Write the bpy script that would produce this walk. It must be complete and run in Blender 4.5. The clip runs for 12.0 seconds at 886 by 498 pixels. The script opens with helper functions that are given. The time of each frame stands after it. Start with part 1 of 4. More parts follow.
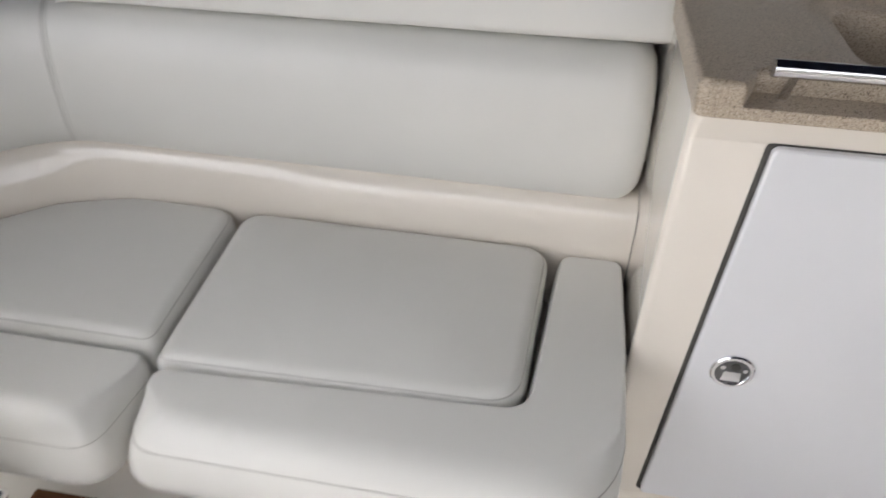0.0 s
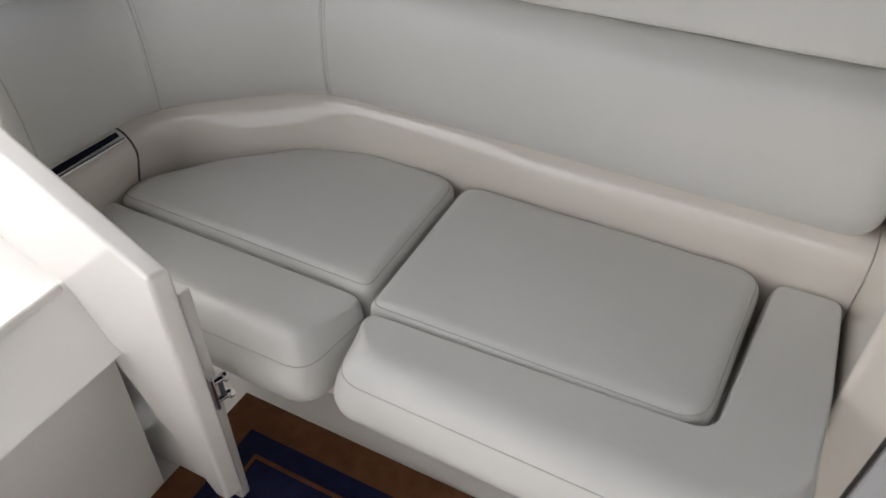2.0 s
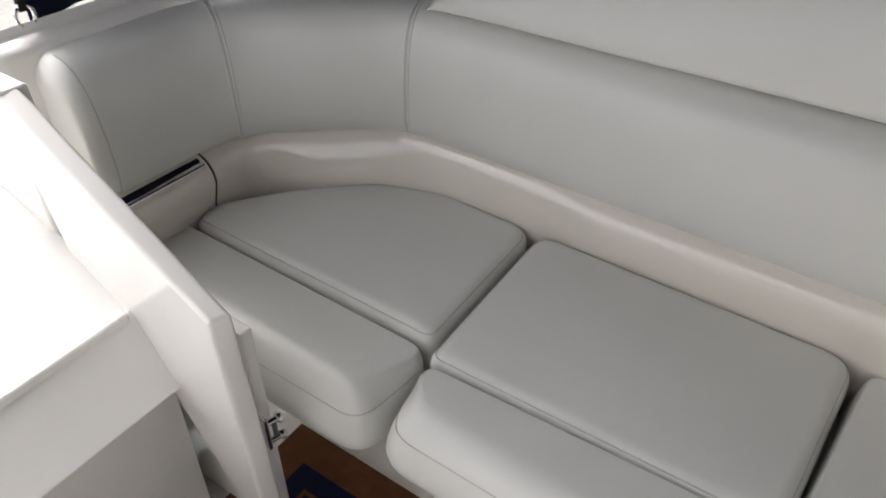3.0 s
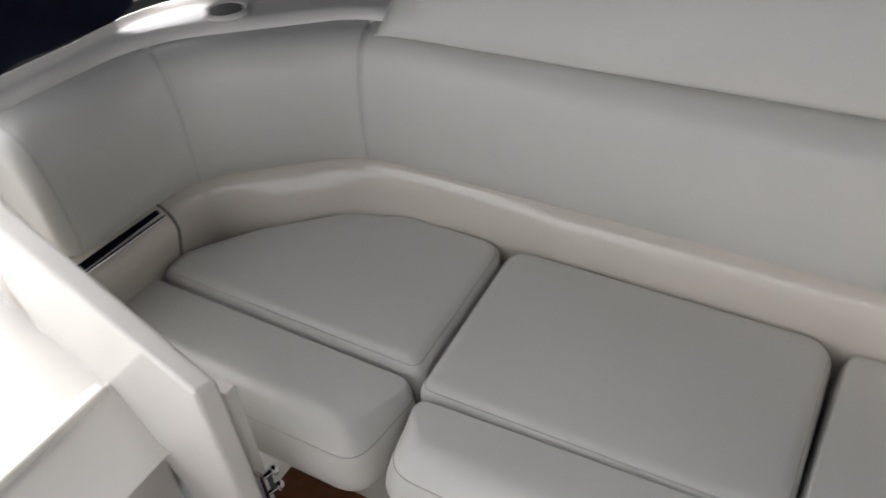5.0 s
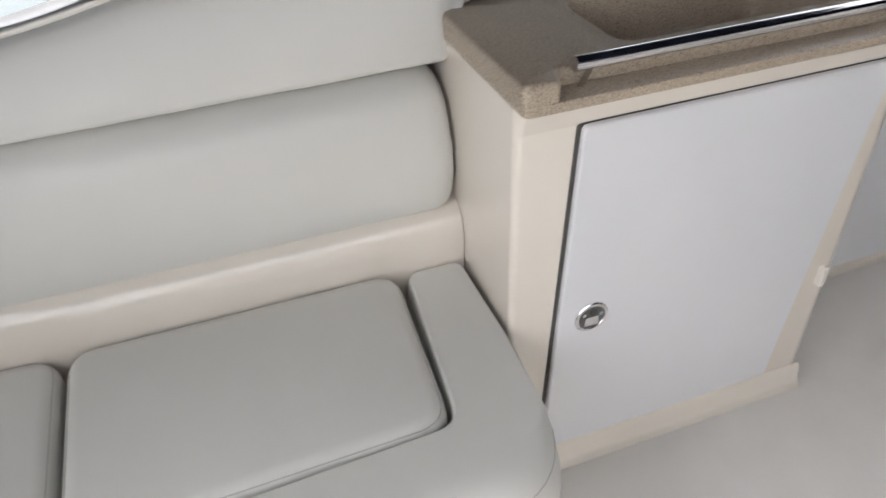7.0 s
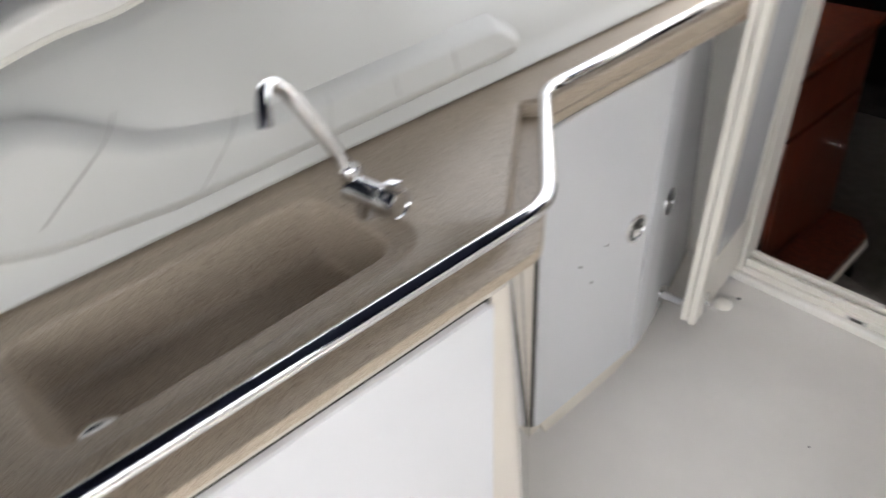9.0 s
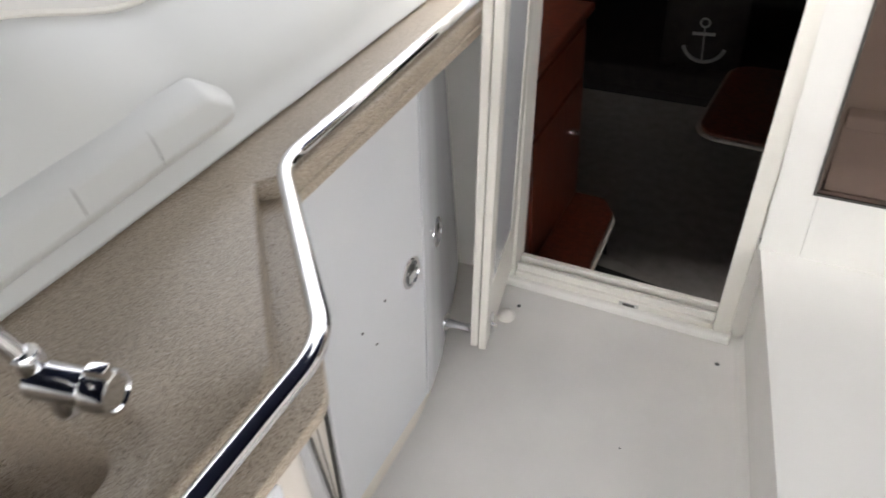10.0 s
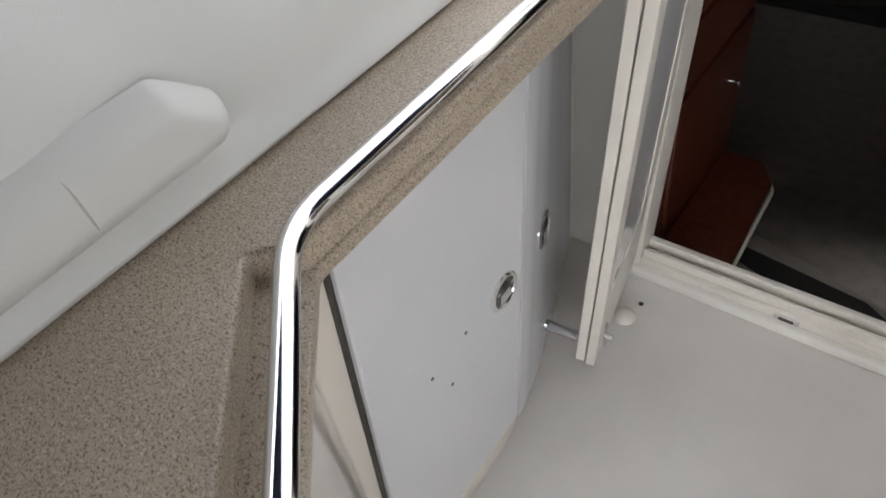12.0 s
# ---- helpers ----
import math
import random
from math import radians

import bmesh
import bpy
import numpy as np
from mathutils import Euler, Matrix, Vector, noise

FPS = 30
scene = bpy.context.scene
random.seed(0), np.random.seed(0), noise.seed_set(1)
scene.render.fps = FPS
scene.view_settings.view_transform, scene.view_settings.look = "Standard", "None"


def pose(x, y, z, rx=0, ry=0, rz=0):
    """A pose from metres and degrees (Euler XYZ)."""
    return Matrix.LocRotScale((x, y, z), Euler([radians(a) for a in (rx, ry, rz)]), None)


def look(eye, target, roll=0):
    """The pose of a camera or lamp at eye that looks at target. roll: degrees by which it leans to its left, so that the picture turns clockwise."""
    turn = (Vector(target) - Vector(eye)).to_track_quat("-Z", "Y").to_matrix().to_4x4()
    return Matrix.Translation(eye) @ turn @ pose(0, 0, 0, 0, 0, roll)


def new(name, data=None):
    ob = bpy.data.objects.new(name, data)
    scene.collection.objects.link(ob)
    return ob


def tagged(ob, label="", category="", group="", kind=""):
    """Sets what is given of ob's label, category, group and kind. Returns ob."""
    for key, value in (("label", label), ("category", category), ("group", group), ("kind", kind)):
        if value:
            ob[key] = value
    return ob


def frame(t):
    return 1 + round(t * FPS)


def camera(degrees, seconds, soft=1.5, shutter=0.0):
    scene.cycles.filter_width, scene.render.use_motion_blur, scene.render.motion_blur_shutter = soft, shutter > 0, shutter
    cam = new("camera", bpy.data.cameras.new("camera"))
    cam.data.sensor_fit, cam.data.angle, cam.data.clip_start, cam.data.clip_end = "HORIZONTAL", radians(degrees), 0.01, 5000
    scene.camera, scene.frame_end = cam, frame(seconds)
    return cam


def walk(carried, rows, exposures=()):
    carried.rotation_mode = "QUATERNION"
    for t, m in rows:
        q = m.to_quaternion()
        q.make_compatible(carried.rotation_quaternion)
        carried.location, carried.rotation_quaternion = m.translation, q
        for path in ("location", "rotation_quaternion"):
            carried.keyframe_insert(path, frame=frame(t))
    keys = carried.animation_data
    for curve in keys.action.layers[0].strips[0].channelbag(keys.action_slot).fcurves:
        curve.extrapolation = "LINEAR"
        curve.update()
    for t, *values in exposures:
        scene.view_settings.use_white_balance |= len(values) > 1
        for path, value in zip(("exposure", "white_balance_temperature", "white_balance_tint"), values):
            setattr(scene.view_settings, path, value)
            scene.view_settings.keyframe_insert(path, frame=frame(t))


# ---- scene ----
cam = camera(63.0, 12.0, soft=1.6, shutter=0.35)
PATH = [
    (0, (0.929, -0.187, 1.358), (-0.625, -0.434, 0.123), 1.1),
    (0.5, (1.064, -0.212, 1.367), (-0.463, -0.625, 0.143), 0.7),
    (1, (1.066, -0.216, 1.364), (-0.389, -0.674, 0.07), 1.4),
    (1.5, (1.024, -0.22, 1.388), (-0.382, -0.785, 0.082), 1.0),
    (2, (0.973, -0.239, 1.395), (-0.394, -0.931, 0.109), 0.5),
    (2.5, (0.929, -0.254, 1.407), (-0.399, -1.03, 0.129), 0.7),
    (3, (0.907, -0.273, 1.422), (-0.383, -1.147, 0.168), 0.5),
    (3.2, (0.908, -0.277, 1.419), (-0.39, -1.185, 0.198), 0.9),
    (4.8, (0.892, -0.283, 1.432), (-0.407, -1.175, 0.2), -1.6),
    (5, (0.879, -0.314, 1.462), (-0.456, -1.098, 0.196), -3.6),
    (5.5, (0.908, -0.424, 1.43), (-0.623, -0.762, 0.187), -4.3),
    (6, (0.925, -0.462, 1.404), (-0.646, -0.468, 0.166), -6.0),
    (6.5, (0.931, -0.461, 1.408), (-0.61, -0.144, 0.174), -3.3),
    (6.7, (0.93, -0.459, 1.411), (-0.6, -0.034, 0.195), -2.4),
    (8.3, (0.687, 0.046, 1.52), (-0.751, 0.69, 0.288), -4.5),
    (8.5, (0.664, 0.116, 1.518), (-0.758, 0.831, 0.307), -4.2),
    (8.9, (0.578, 0.164, 1.496), (-0.716, 1.097, 0.29), -3.7),
    (9, (0.577, 0.262, 1.519), (-0.71, 1.219, 0.324), -7.2),
    (9.5, (0.433, 0.373, 1.525), (-0.578, 1.61, 0.321), -6.8),
    (10, (0.394, 0.467, 1.503), (-0.373, 1.814, 0.239), -4.8),
    (10.5, (0.389, 0.621, 1.489), (-0.293, 1.969, 0.179), -6.0),
    (11, (0.351, 0.739, 1.444), (-0.374, 1.993, 0.065), -2.8),
    (11.5, (0.269, 0.812, 1.416), (-0.645, 1.876, -0.01), -7.4),
    (12, (0.196, 0.851, 1.403), (-0.743, 1.858, -0.047), -10.0),
]
walk(cam, [(t, look(eye, target, roll)) for t, eye, target, roll in PATH], exposures=[(0.0, 2.32, 6480, 13), (0.8, 2.25, 6480, 13), (1.5, 1.90, 6480, 13), (2.5, 1.87, 6480, 13), (3.2, 1.82, 6480, 13), (4.8, 1.67, 6480, 13), (5.5, 1.70, 6480, 13), (6.0, 2.10, 6480, 13), (6.5, 2.15, 6480, 13), (8.3, 2.70, 6490, 11), (9.5, 2.90, 6490, 11), (10.5, 2.83, 6490, 11), (12.0, 2.57, 6490, 11)])

# ---- light: hazy daylight from astern, cockpit shaded by its canvas top ----
world = bpy.data.worlds.new("sky")
scene.world = world
world.use_nodes = True
wn = world.node_tree.nodes
sky = wn.new("ShaderNodeTexSky")
sky.sky_type = "NISHITA"
sky.sun_disc = False
SUN_EL, SUN_AZ = 56.0, 200.0
sky.sun_elevation = radians(SUN_EL)
sky.sun_rotation = radians(SUN_AZ)
sky.air_density, sky.dust_density, sky.ozone_density = 0.8, 5.0, 0.7
wn["Background"].inputs["Strength"].default_value = 0.15
haze = wn.new("ShaderNodeHueSaturation")
haze.inputs["Saturation"].default_value = 0.12
world.node_tree.links.new(sky.outputs[0], haze.inputs["Color"])
world.node_tree.links.new(haze.outputs[0], wn["Background"].inputs["Color"])
sun = new("sun", bpy.data.lights.new("sun", "SUN"))
sun.data.energy, sun.data.angle, sun.data.color = 1.3, radians(24), (1.0, 0.97, 0.93)
# the sun stands astern and a little to port, behind thin cloud
sun.matrix_world = look((-0.342 * 5, -0.94 * 5, 5 * math.tan(radians(SUN_EL))), (0, 0, 0))


# ---- materials ----
def material(name, color, rough=0.5, metal=0.0, vary=0.06, scale=6.0, grain=0.0, grain_scale=300.0, bump=0.0, bump_scale=200.0, coat=0.0, stain=None, spec=0.5):
    m = bpy.data.materials.new(name)
    m.use_nodes = True
    nt = m.node_tree
    b = nt.nodes["Principled BSDF"]
    L = nt.links.new
    co = nt.nodes.new("ShaderNodeTexCoord")
    geo = nt.nodes.new("ShaderNodeNewGeometry")
    n1 = nt.nodes.new("ShaderNodeTexNoise")
    n1.inputs["Scale"].default_value = scale
    n1.inputs["Detail"].default_value = 5
    L(geo.outputs["Position"], n1.inputs["Vector"])
    ramp = nt.nodes.new("ShaderNodeValToRGB")
    lo = [c * (1 - vary) for c in color]
    hi = [min(1, c * (1 + vary)) for c in color]
    ramp.color_ramp.elements[0].position, ramp.color_ramp.elements[1].position = 0.3, 0.7
    ramp.color_ramp.elements[0].color = (*(stain or lo), 1)
    ramp.color_ramp.elements[1].color = (*hi, 1)
    L(n1.outputs["Fac"], ramp.inputs["Fac"])
    out = ramp.outputs["Color"]
    if grain:
        n2 = nt.nodes.new("ShaderNodeTexNoise")
        n2.inputs["Scale"].default_value = grain_scale
        n2.inputs["Detail"].default_value = 3
        L(geo.outputs["Position"], n2.inputs["Vector"])
        mp = nt.nodes.new("ShaderNodeMapRange")
        mp.inputs["From Min"].default_value, mp.inputs["From Max"].default_value = 0.3, 0.7
        mp.inputs["To Min"].default_value, mp.inputs["To Max"].default_value = 1 - grain, 1 + grain
        L(n2.outputs["Fac"], mp.inputs["Value"])
        mx = nt.nodes.new("ShaderNodeMix")
        mx.data_type, mx.blend_type = "RGBA", "MULTIPLY"
        mx.inputs["Factor"].default_value = 1
        L(out, mx.inputs["A"])
        L(mp.outputs["Result"], mx.inputs["B"])
        out = mx.outputs["Result"]
    L(out, b.inputs["Base Color"])
    b.inputs["Metallic"].default_value = metal
    b.inputs["Coat Weight"].default_value = coat
    b.inputs["Coat Roughness"].default_value = 0.035
    b.inputs["Specular IOR Level"].default_value = spec
    r = nt.nodes.new("ShaderNodeMapRange")
    r.inputs["To Min"].default_value, r.inputs["To Max"].default_value = max(0.02, rough * 0.85), min(1, rough * 1.15)
    L(n1.outputs["Fac"], r.inputs["Value"])
    L(r.outputs["Result"], b.inputs["Roughness"])
    if bump:
        n3 = nt.nodes.new("ShaderNodeTexNoise")
        n3.inputs["Scale"].default_value = bump_scale
        n3.inputs["Detail"].default_value = 4
        L(geo.outputs["Position"], n3.inputs["Vector"])
        bp = nt.nodes.new("ShaderNodeBump")
        bp.inputs["Strength"].default_value = bump
        bp.inputs["Distance"].default_value = 0.002
        L(n3.outputs["Fac"], bp.inputs["Height"])
        L(bp.outputs["Normal"], b.inputs["Normal"])
    return m


def speckled(name):
    """Sand-coloured solid surface with fine dark and light chips."""
    m = material(name, (0.46, 0.384, 0.294), 0.30, vary=0.06, scale=5, bump=0.05, bump_scale=600)
    nt = m.node_tree
    b = nt.nodes["Principled BSDF"]
    src = b.inputs["Base Color"].links[0].from_socket
    geo = nt.nodes.new("ShaderNodeNewGeometry")
    for size, lo, hi, col in ((420.0, 0.58, 0.66, (0.15, 0.115, 0.08)), (360.0, 0.58, 0.68, (0.56, 0.49, 0.40)), (640.0, 0.56, 0.66, (0.24, 0.19, 0.14))):
        n = nt.nodes.new("ShaderNodeTexNoise")
        n.inputs["Scale"].default_value = size
        n.inputs["Detail"].default_value = 1
        off = nt.nodes.new("ShaderNodeVectorMath")
        off.operation = "ADD"
        off.inputs[1].default_value = (size, size * 0.3, 1.7)
        nt.links.new(geo.outputs["Position"], off.inputs[0])
        nt.links.new(off.outputs[0], n.inputs["Vector"])
        mp = nt.nodes.new("ShaderNodeMapRange")
        mp.inputs["From Min"].default_value, mp.inputs["From Max"].default_value = lo, hi
        nt.links.new(n.outputs["Fac"], mp.inputs["Value"])
        mx = nt.nodes.new("ShaderNodeMix")
        mx.data_type = "RGBA"
        mx.inputs["B"].default_value = (*col, 1)
        nt.links.new(mp.outputs["Result"], mx.inputs["Factor"])
        nt.links.new(src, mx.inputs["A"])
        src = mx.outputs["Result"]
    nt.links.new(src, b.inputs["Base Color"])
    return m


def wood_grain(name, dark, light, rough=0.3):
    m = material(name, light, rough, vary=0.1, scale=3, coat=0.3)
    nt = m.node_tree
    b = nt.nodes["Principled BSDF"]
    geo = nt.nodes.new("ShaderNodeNewGeometry")
    mp = nt.nodes.new("ShaderNodeMapping")
    mp.inputs["Scale"].default_value = (30, 30, 2.5)
    n = nt.nodes.new("ShaderNodeTexNoise")
    n.inputs["Scale"].default_value = 2.0
    n.inputs["Detail"].default_value = 6
    n.inputs["Distortion"].default_value = 0.6
    nt.links.new(geo.outputs["Position"], mp.inputs["Vector"])
    nt.links.new(mp.outputs["Vector"], n.inputs["Vector"])
    r = nt.nodes.new("ShaderNodeValToRGB")
    r.color_ramp.elements[0].position, r.color_ramp.elements[1].position = 0.35, 0.65
    r.color_ramp.elements[0].color, r.color_ramp.elements[1].color = (*dark, 1), (*light, 1)
    nt.links.new(n.outputs["Fac"], r.inputs["Fac"])
    nt.links.new(r.outputs["Color"], b.inputs["Base Color"])
    return m


VINYL = material("cream_vinyl", (0.67, 0.665, 0.63), 0.34, vary=0.03, scale=3, bump=0.15, bump_scale=700)
VINYL_SEAM = material("vinyl_thread", (0.47, 0.46, 0.43), 0.6, vary=0.08, scale=40)
GELCOAT = material("cream_gelcoat", (0.80, 0.745, 0.665), 0.12, vary=0.025, scale=3, coat=1.0, bump=0.03, bump_scale=40)
GELWHITE = material("white_gelcoat", (0.84, 0.82, 0.775), 0.22, vary=0.03, scale=4, coat=0.3, bump=0.03, bump_scale=30)
DECK = material("deck_gelcoat", (0.78, 0.755, 0.72), 0.42, vary=0.04, scale=5, bump=0.25, bump_scale=900)
PANELW = material("white_panel", (0.74, 0.75, 0.775), 0.16, vary=0.02, scale=3, coat=0.3)
SOLID = speckled("speckled_solid_surface")
CHROME = material("polished_steel", (0.78, 0.78, 0.79), 0.09, metal=1.0, vary=0.04, scale=20)
STEEL_DARK = material("shadowed_steel", (0.12, 0.12, 0.12), 0.35, metal=0.6, vary=0.1, scale=60)
RUBBER = material("dark_gasket", (0.055, 0.052, 0.046), 0.7, vary=0.25, scale=60)
CHERRY = wood_grain("cherry_wood", (0.055, 0.012, 0.006), (0.115, 0.026, 0.012), 0.30)
NAVY = material("navy_carpet", (0.012, 0.014, 0.045), 0.95, vary=0.25, scale=40, grain=0.35, grain_scale=900, bump=0.6, bump_scale=900, spec=0.1)
BROWN = material("brown_carpet", (0.135, 0.058, 0.028), 0.95, vary=0.2, scale=30, grain=0.35, grain_scale=900, bump=0.6, bump_scale=900, spec=0.1)
CANVAS = material("navy_canvas", (0.008, 0.010, 0.022), 0.9, vary=0.2, scale=30, bump=0.3, bump_scale=1200, spec=0.1)
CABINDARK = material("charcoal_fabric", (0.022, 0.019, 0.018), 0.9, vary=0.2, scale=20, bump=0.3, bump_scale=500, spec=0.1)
CABINGREY = material("grey_cabin_carpet", (0.26, 0.24, 0.22), 0.95, vary=0.12, scale=20, grain=0.2, grain_scale=600, bump=0.4, bump_scale=700, spec=0.1)
CONCRETE = material("concrete_quay", (0.17, 0.168, 0.15), 0.9, vary=0.2, scale=1.2, grain=0.15, grain_scale=40, bump=0.3, bump_scale=50)
WATER = material("harbour_water", (0.03, 0.05, 0.05), 0.08, vary=0.1, scale=0.5, bump=0.3, bump_scale=2)
WHITEPRINT = material("white_print", (0.22, 0.215, 0.20), 0.8, vary=0.06, scale=30)
TIMBERMAT = material("black_mat_and_quay_face", (0.015, 0.014, 0.013), 0.8, vary=0.2, scale=30, bump=0.4, bump_scale=300)
FRAMEW = material("ivory_frame_paint", (0.80, 0.77, 0.705), 0.36, vary=0.02, scale=4)


def smoked(name):
    m = bpy.data.materials.new(name)
    m.use_nodes = True
    b = m.node_tree.nodes["Principled BSDF"]
    b.inputs["Base Color"].default_value = (0.40, 0.34, 0.31, 1)
    b.inputs["Transmission Weight"].default_value = 1.0
    b.inputs["Roughness"].default_value = 0.03
    b.inputs["IOR"].default_value = 1.1
    return m


SMOKED = smoked("smoked_acrylic")


# ---- mesh helpers ----
def part(name, bm, mat, parent=None, label="", smooth=40.0):
    bmesh.ops.recalc_face_normals(bm, faces=bm.faces[:])
    me = bpy.data.meshes.new(name)
    bm.to_mesh(me)
    bm.free()
    me.materials.append(mat)
    me.shade_smooth()
    me.set_sharp_from_angle(angle=radians(smooth))
    ob = new(name, me)
    ob.modifiers.new("weighted_normals", "WEIGHTED_NORMAL").keep_sharp = True
    if parent is not None:
        ob.parent = parent
    if label:
        ob["label"] = label
    return ob


def thing(name, x, y, z, label, category, group="", kind=""):
    ob = new(name)
    ob.location = (x, y, z)
    ob.empty_display_size = 0.05
    return tagged(ob, label, category, group, kind)


def settle(root):
    """Keep parts, which are modelled in world metres, where they are under a placed root."""
    inv = Matrix.Translation(root.location).inverted()
    for o in root.children:
        o.matrix_parent_inverse = inv


def box(lo, hi, r=0.0, seg=2, bm=None):
    bm = bm or bmesh.new()
    vs = [bm.verts.new((x, y, z)) for x in (lo[0], hi[0]) for y in (lo[1], hi[1]) for z in (lo[2], hi[2])]
    fs = []
    for q in ((0, 1, 3, 2), (4, 6, 7, 5), (0, 4, 5, 1), (2, 3, 7, 6), (0, 2, 6, 4), (1, 5, 7, 3)):
        fs.append(bm.faces.new([vs[i] for i in q]))
    if r:
        es = {e for f in fs for e in f.edges}
        bmesh.ops.bevel(bm, geom=list(es), offset=r, segments=seg, profile=0.5, affect="EDGES")
    return bm


def rounded(poly, radii, seg=9):
    """A closed outline with its corners rounded; poly runs anticlockwise."""
    out = []
    n = len(poly)
    for i in range(n):
        p, a, c = Vector(poly[i]), Vector(poly[i - 1]), Vector(poly[(i + 1) % n])
        r = radii[i] if isinstance(radii, (list, tuple)) else radii
        u, v = (a - p), (c - p)
        lu, lv = u.length, v.length
        u.normalize(), v.normalize()
        ang = math.acos(max(-1, min(1, u.dot(v))))
        if r < 1e-4 or ang > 3.1:
            out.append(p)
            continue
        d = min(r / math.tan(ang / 2), lu * 0.48, lv * 0.48)
        s, e = p + u * d, p + v * d
        for k in range(seg + 1):
            t = k / seg
            out.append(s * (1 - t) ** 2 + p * 2 * t * (1 - t) + e * t * t)
    return out


def offset(line, d):
    """Move a closed anticlockwise outline inwards by d."""
    out = []
    n = len(line)
    for i in range(n):
        a, p, c = line[i - 1], line[i], line[(i + 1) % n]
        t1, t2 = (p - a), (c - p)
        if t1.length < 1e-6 or t2.length < 1e-6:
            t1 = t2 = c - a
        t1.normalize(), t2.normalize()
        n1, n2 = Vector((-t1.y, t1.x)), Vector((-t2.y, t2.x))
        m = n1 + n2
        m = m / max(0.3, m.dot(n1)) if m.length > 1e-6 else n1
        out.append(p + m * d)
    return out


def loft(rings, closed=True, cap=True):
    bm = bmesh.new()
    rows = [[bm.verts.new(p) for p in ring] for ring in rings]
    n = len(rows[0])
    for a, b in zip(rows, rows[1:]):
        for i in range(n if closed else n - 1):
            j = (i + 1) % n
            bm.faces.new((a[i], a[j], b[j], b[i]))
    if cap:
        bm.faces.new(rows[0][::-1])
        bm.faces.new(rows[-1])
    return bm


def outline(poly, radii):
    """A rounded outline that can be drawn inset by d with its corners kept clean."""
    n = len(poly)
    rad = list(radii) if isinstance(radii, (list, tuple)) else [radii] * n
    turn = []
    for i in range(n):
        a, p, c = Vector(poly[i - 1]), Vector(poly[i]), Vector(poly[(i + 1) % n])
        turn.append((p - a).cross(c - p) > 0)

    def at(d):
        inner = offset([Vector(p) for p in poly], d)
        return rounded(inner, [max(min(r, 0.022), r - d) if k else r + d for r, k in zip(rad, turn)])
    return at


def inset(line, d):
    return line(d) if callable(line) else offset([Vector(p) for p in line], d)


def slab(line, z0, z1, r=0.0, seg=3):
    """A prism over a closed outline with rounded upper and lower edges."""
    rings = []
    if r:
        for k in range(seg + 1):
            a = math.pi / 2 * k / seg
            rings.append([(*p, z0 + r * (1 - math.sin(a))) for p in inset(line, r * (1 - math.cos(a)))][:])
        rings = rings[::1]
        rings.sort(key=lambda q: q[0][2])
        for k in range(seg + 1):
            a = math.pi / 2 * k / seg
            rings.append([(*p, z1 - r + r * math.sin(a)) for p in inset(line, r * (1 - math.cos(a)))])
    else:
        rings = [[(*p, z0) for p in inset(line, 0)], [(*p, z1) for p in inset(line, 0)]]
    return loft(rings)


def cushion(line, z0, z1, r, crown=0.012, steps=5):
    """A padded cushion: rounded top edge, faintly domed middle."""
    rings = [[(*p, z0) for p in inset(line, 0.006)], [(*p, z0 + 0.02) for p in inset(line, 0)]]
    for k in range(steps + 1):
        a = math.pi / 2 * k / steps
        rings.append([(*p, z1 - r + r * math.sin(a)) for p in inset(line, r * (1 - math.cos(a)))])
    inner = inset(line, r)
    c = sum(inner, Vector((0, 0))) / len(inner)
    bm = loft(rings, cap=False)
    bm.verts.ensure_lookup_table()
    n = len(inner)
    last = bm.verts[-n:]
    prev = list(last)
    for k in range(1, 5):
        s = 1 - k / 5
        ring = [bm.verts.new((*(c + (p - c) * s), z1 + crown * (1 - s * s))) for p in inner]
        for i in range(n):
            j = (i + 1) % n
            bm.faces.new((prev[i], prev[j], ring[j], ring[i]))
        prev = ring
    bm.faces.new(prev)
    return bm


def tube(points, r, seg=10, closed=False, flat=1.0):
    """A round bar swept along points."""
    pts = [Vector(p) for p in points]
    bm = bmesh.new()
    rows = []
    up = Vector((0, 0, 1))
    n = len(pts)
    side = None
    for i, p in enumerate(pts):
        t = (pts[(i + 1) % n] - pts[i - 1]) if closed else (pts[min(i + 1, n - 1)] - pts[max(i - 1, 0)])
        t.normalize()
        if side is None:
            side = t.cross(up if abs(t.z) < 0.95 else Vector((1, 0, 0))).normalized()
        side = (side - t * side.dot(t)).normalized()
        top = side.cross(t)
        rows.append([bm.verts.new(p + side * math.cos(a) * r + top * math.sin(a) * r * flat) for a in (2 * math.pi * k / seg for k in range(seg))])
    for i in range(n if closed else n - 1):
        a, b = rows[i], rows[(i + 1) % n]
        for k in range(seg):
            bm.faces.new((a[k], a[(k + 1) % seg], b[(k + 1) % seg], b[k]))
    if not closed:
        bm.faces.new(rows[0][::-1])
        bm.faces.new(rows[-1])
    return bm


def bend(points, r, seg=6):
    """Round the inner corners of an open 3D polyline."""
    pts = [Vector(p) for p in points]
    out = [pts[0]]
    for i in range(1, len(pts) - 1):
        a, p, c = pts[i - 1], pts[i], pts[i + 1]
        u, v = (a - p), (c - p)
        d = min(r, u.length * 0.48, v.length * 0.48)
        u.normalize(), v.normalize()
        s, e = p + u * d, p + v * d
        out += [s * (1 - t) ** 2 + p * 2 * t * (1 - t) + e * t * t for t in (k / seg for k in range(seg + 1))]
    return out + [pts[-1]]


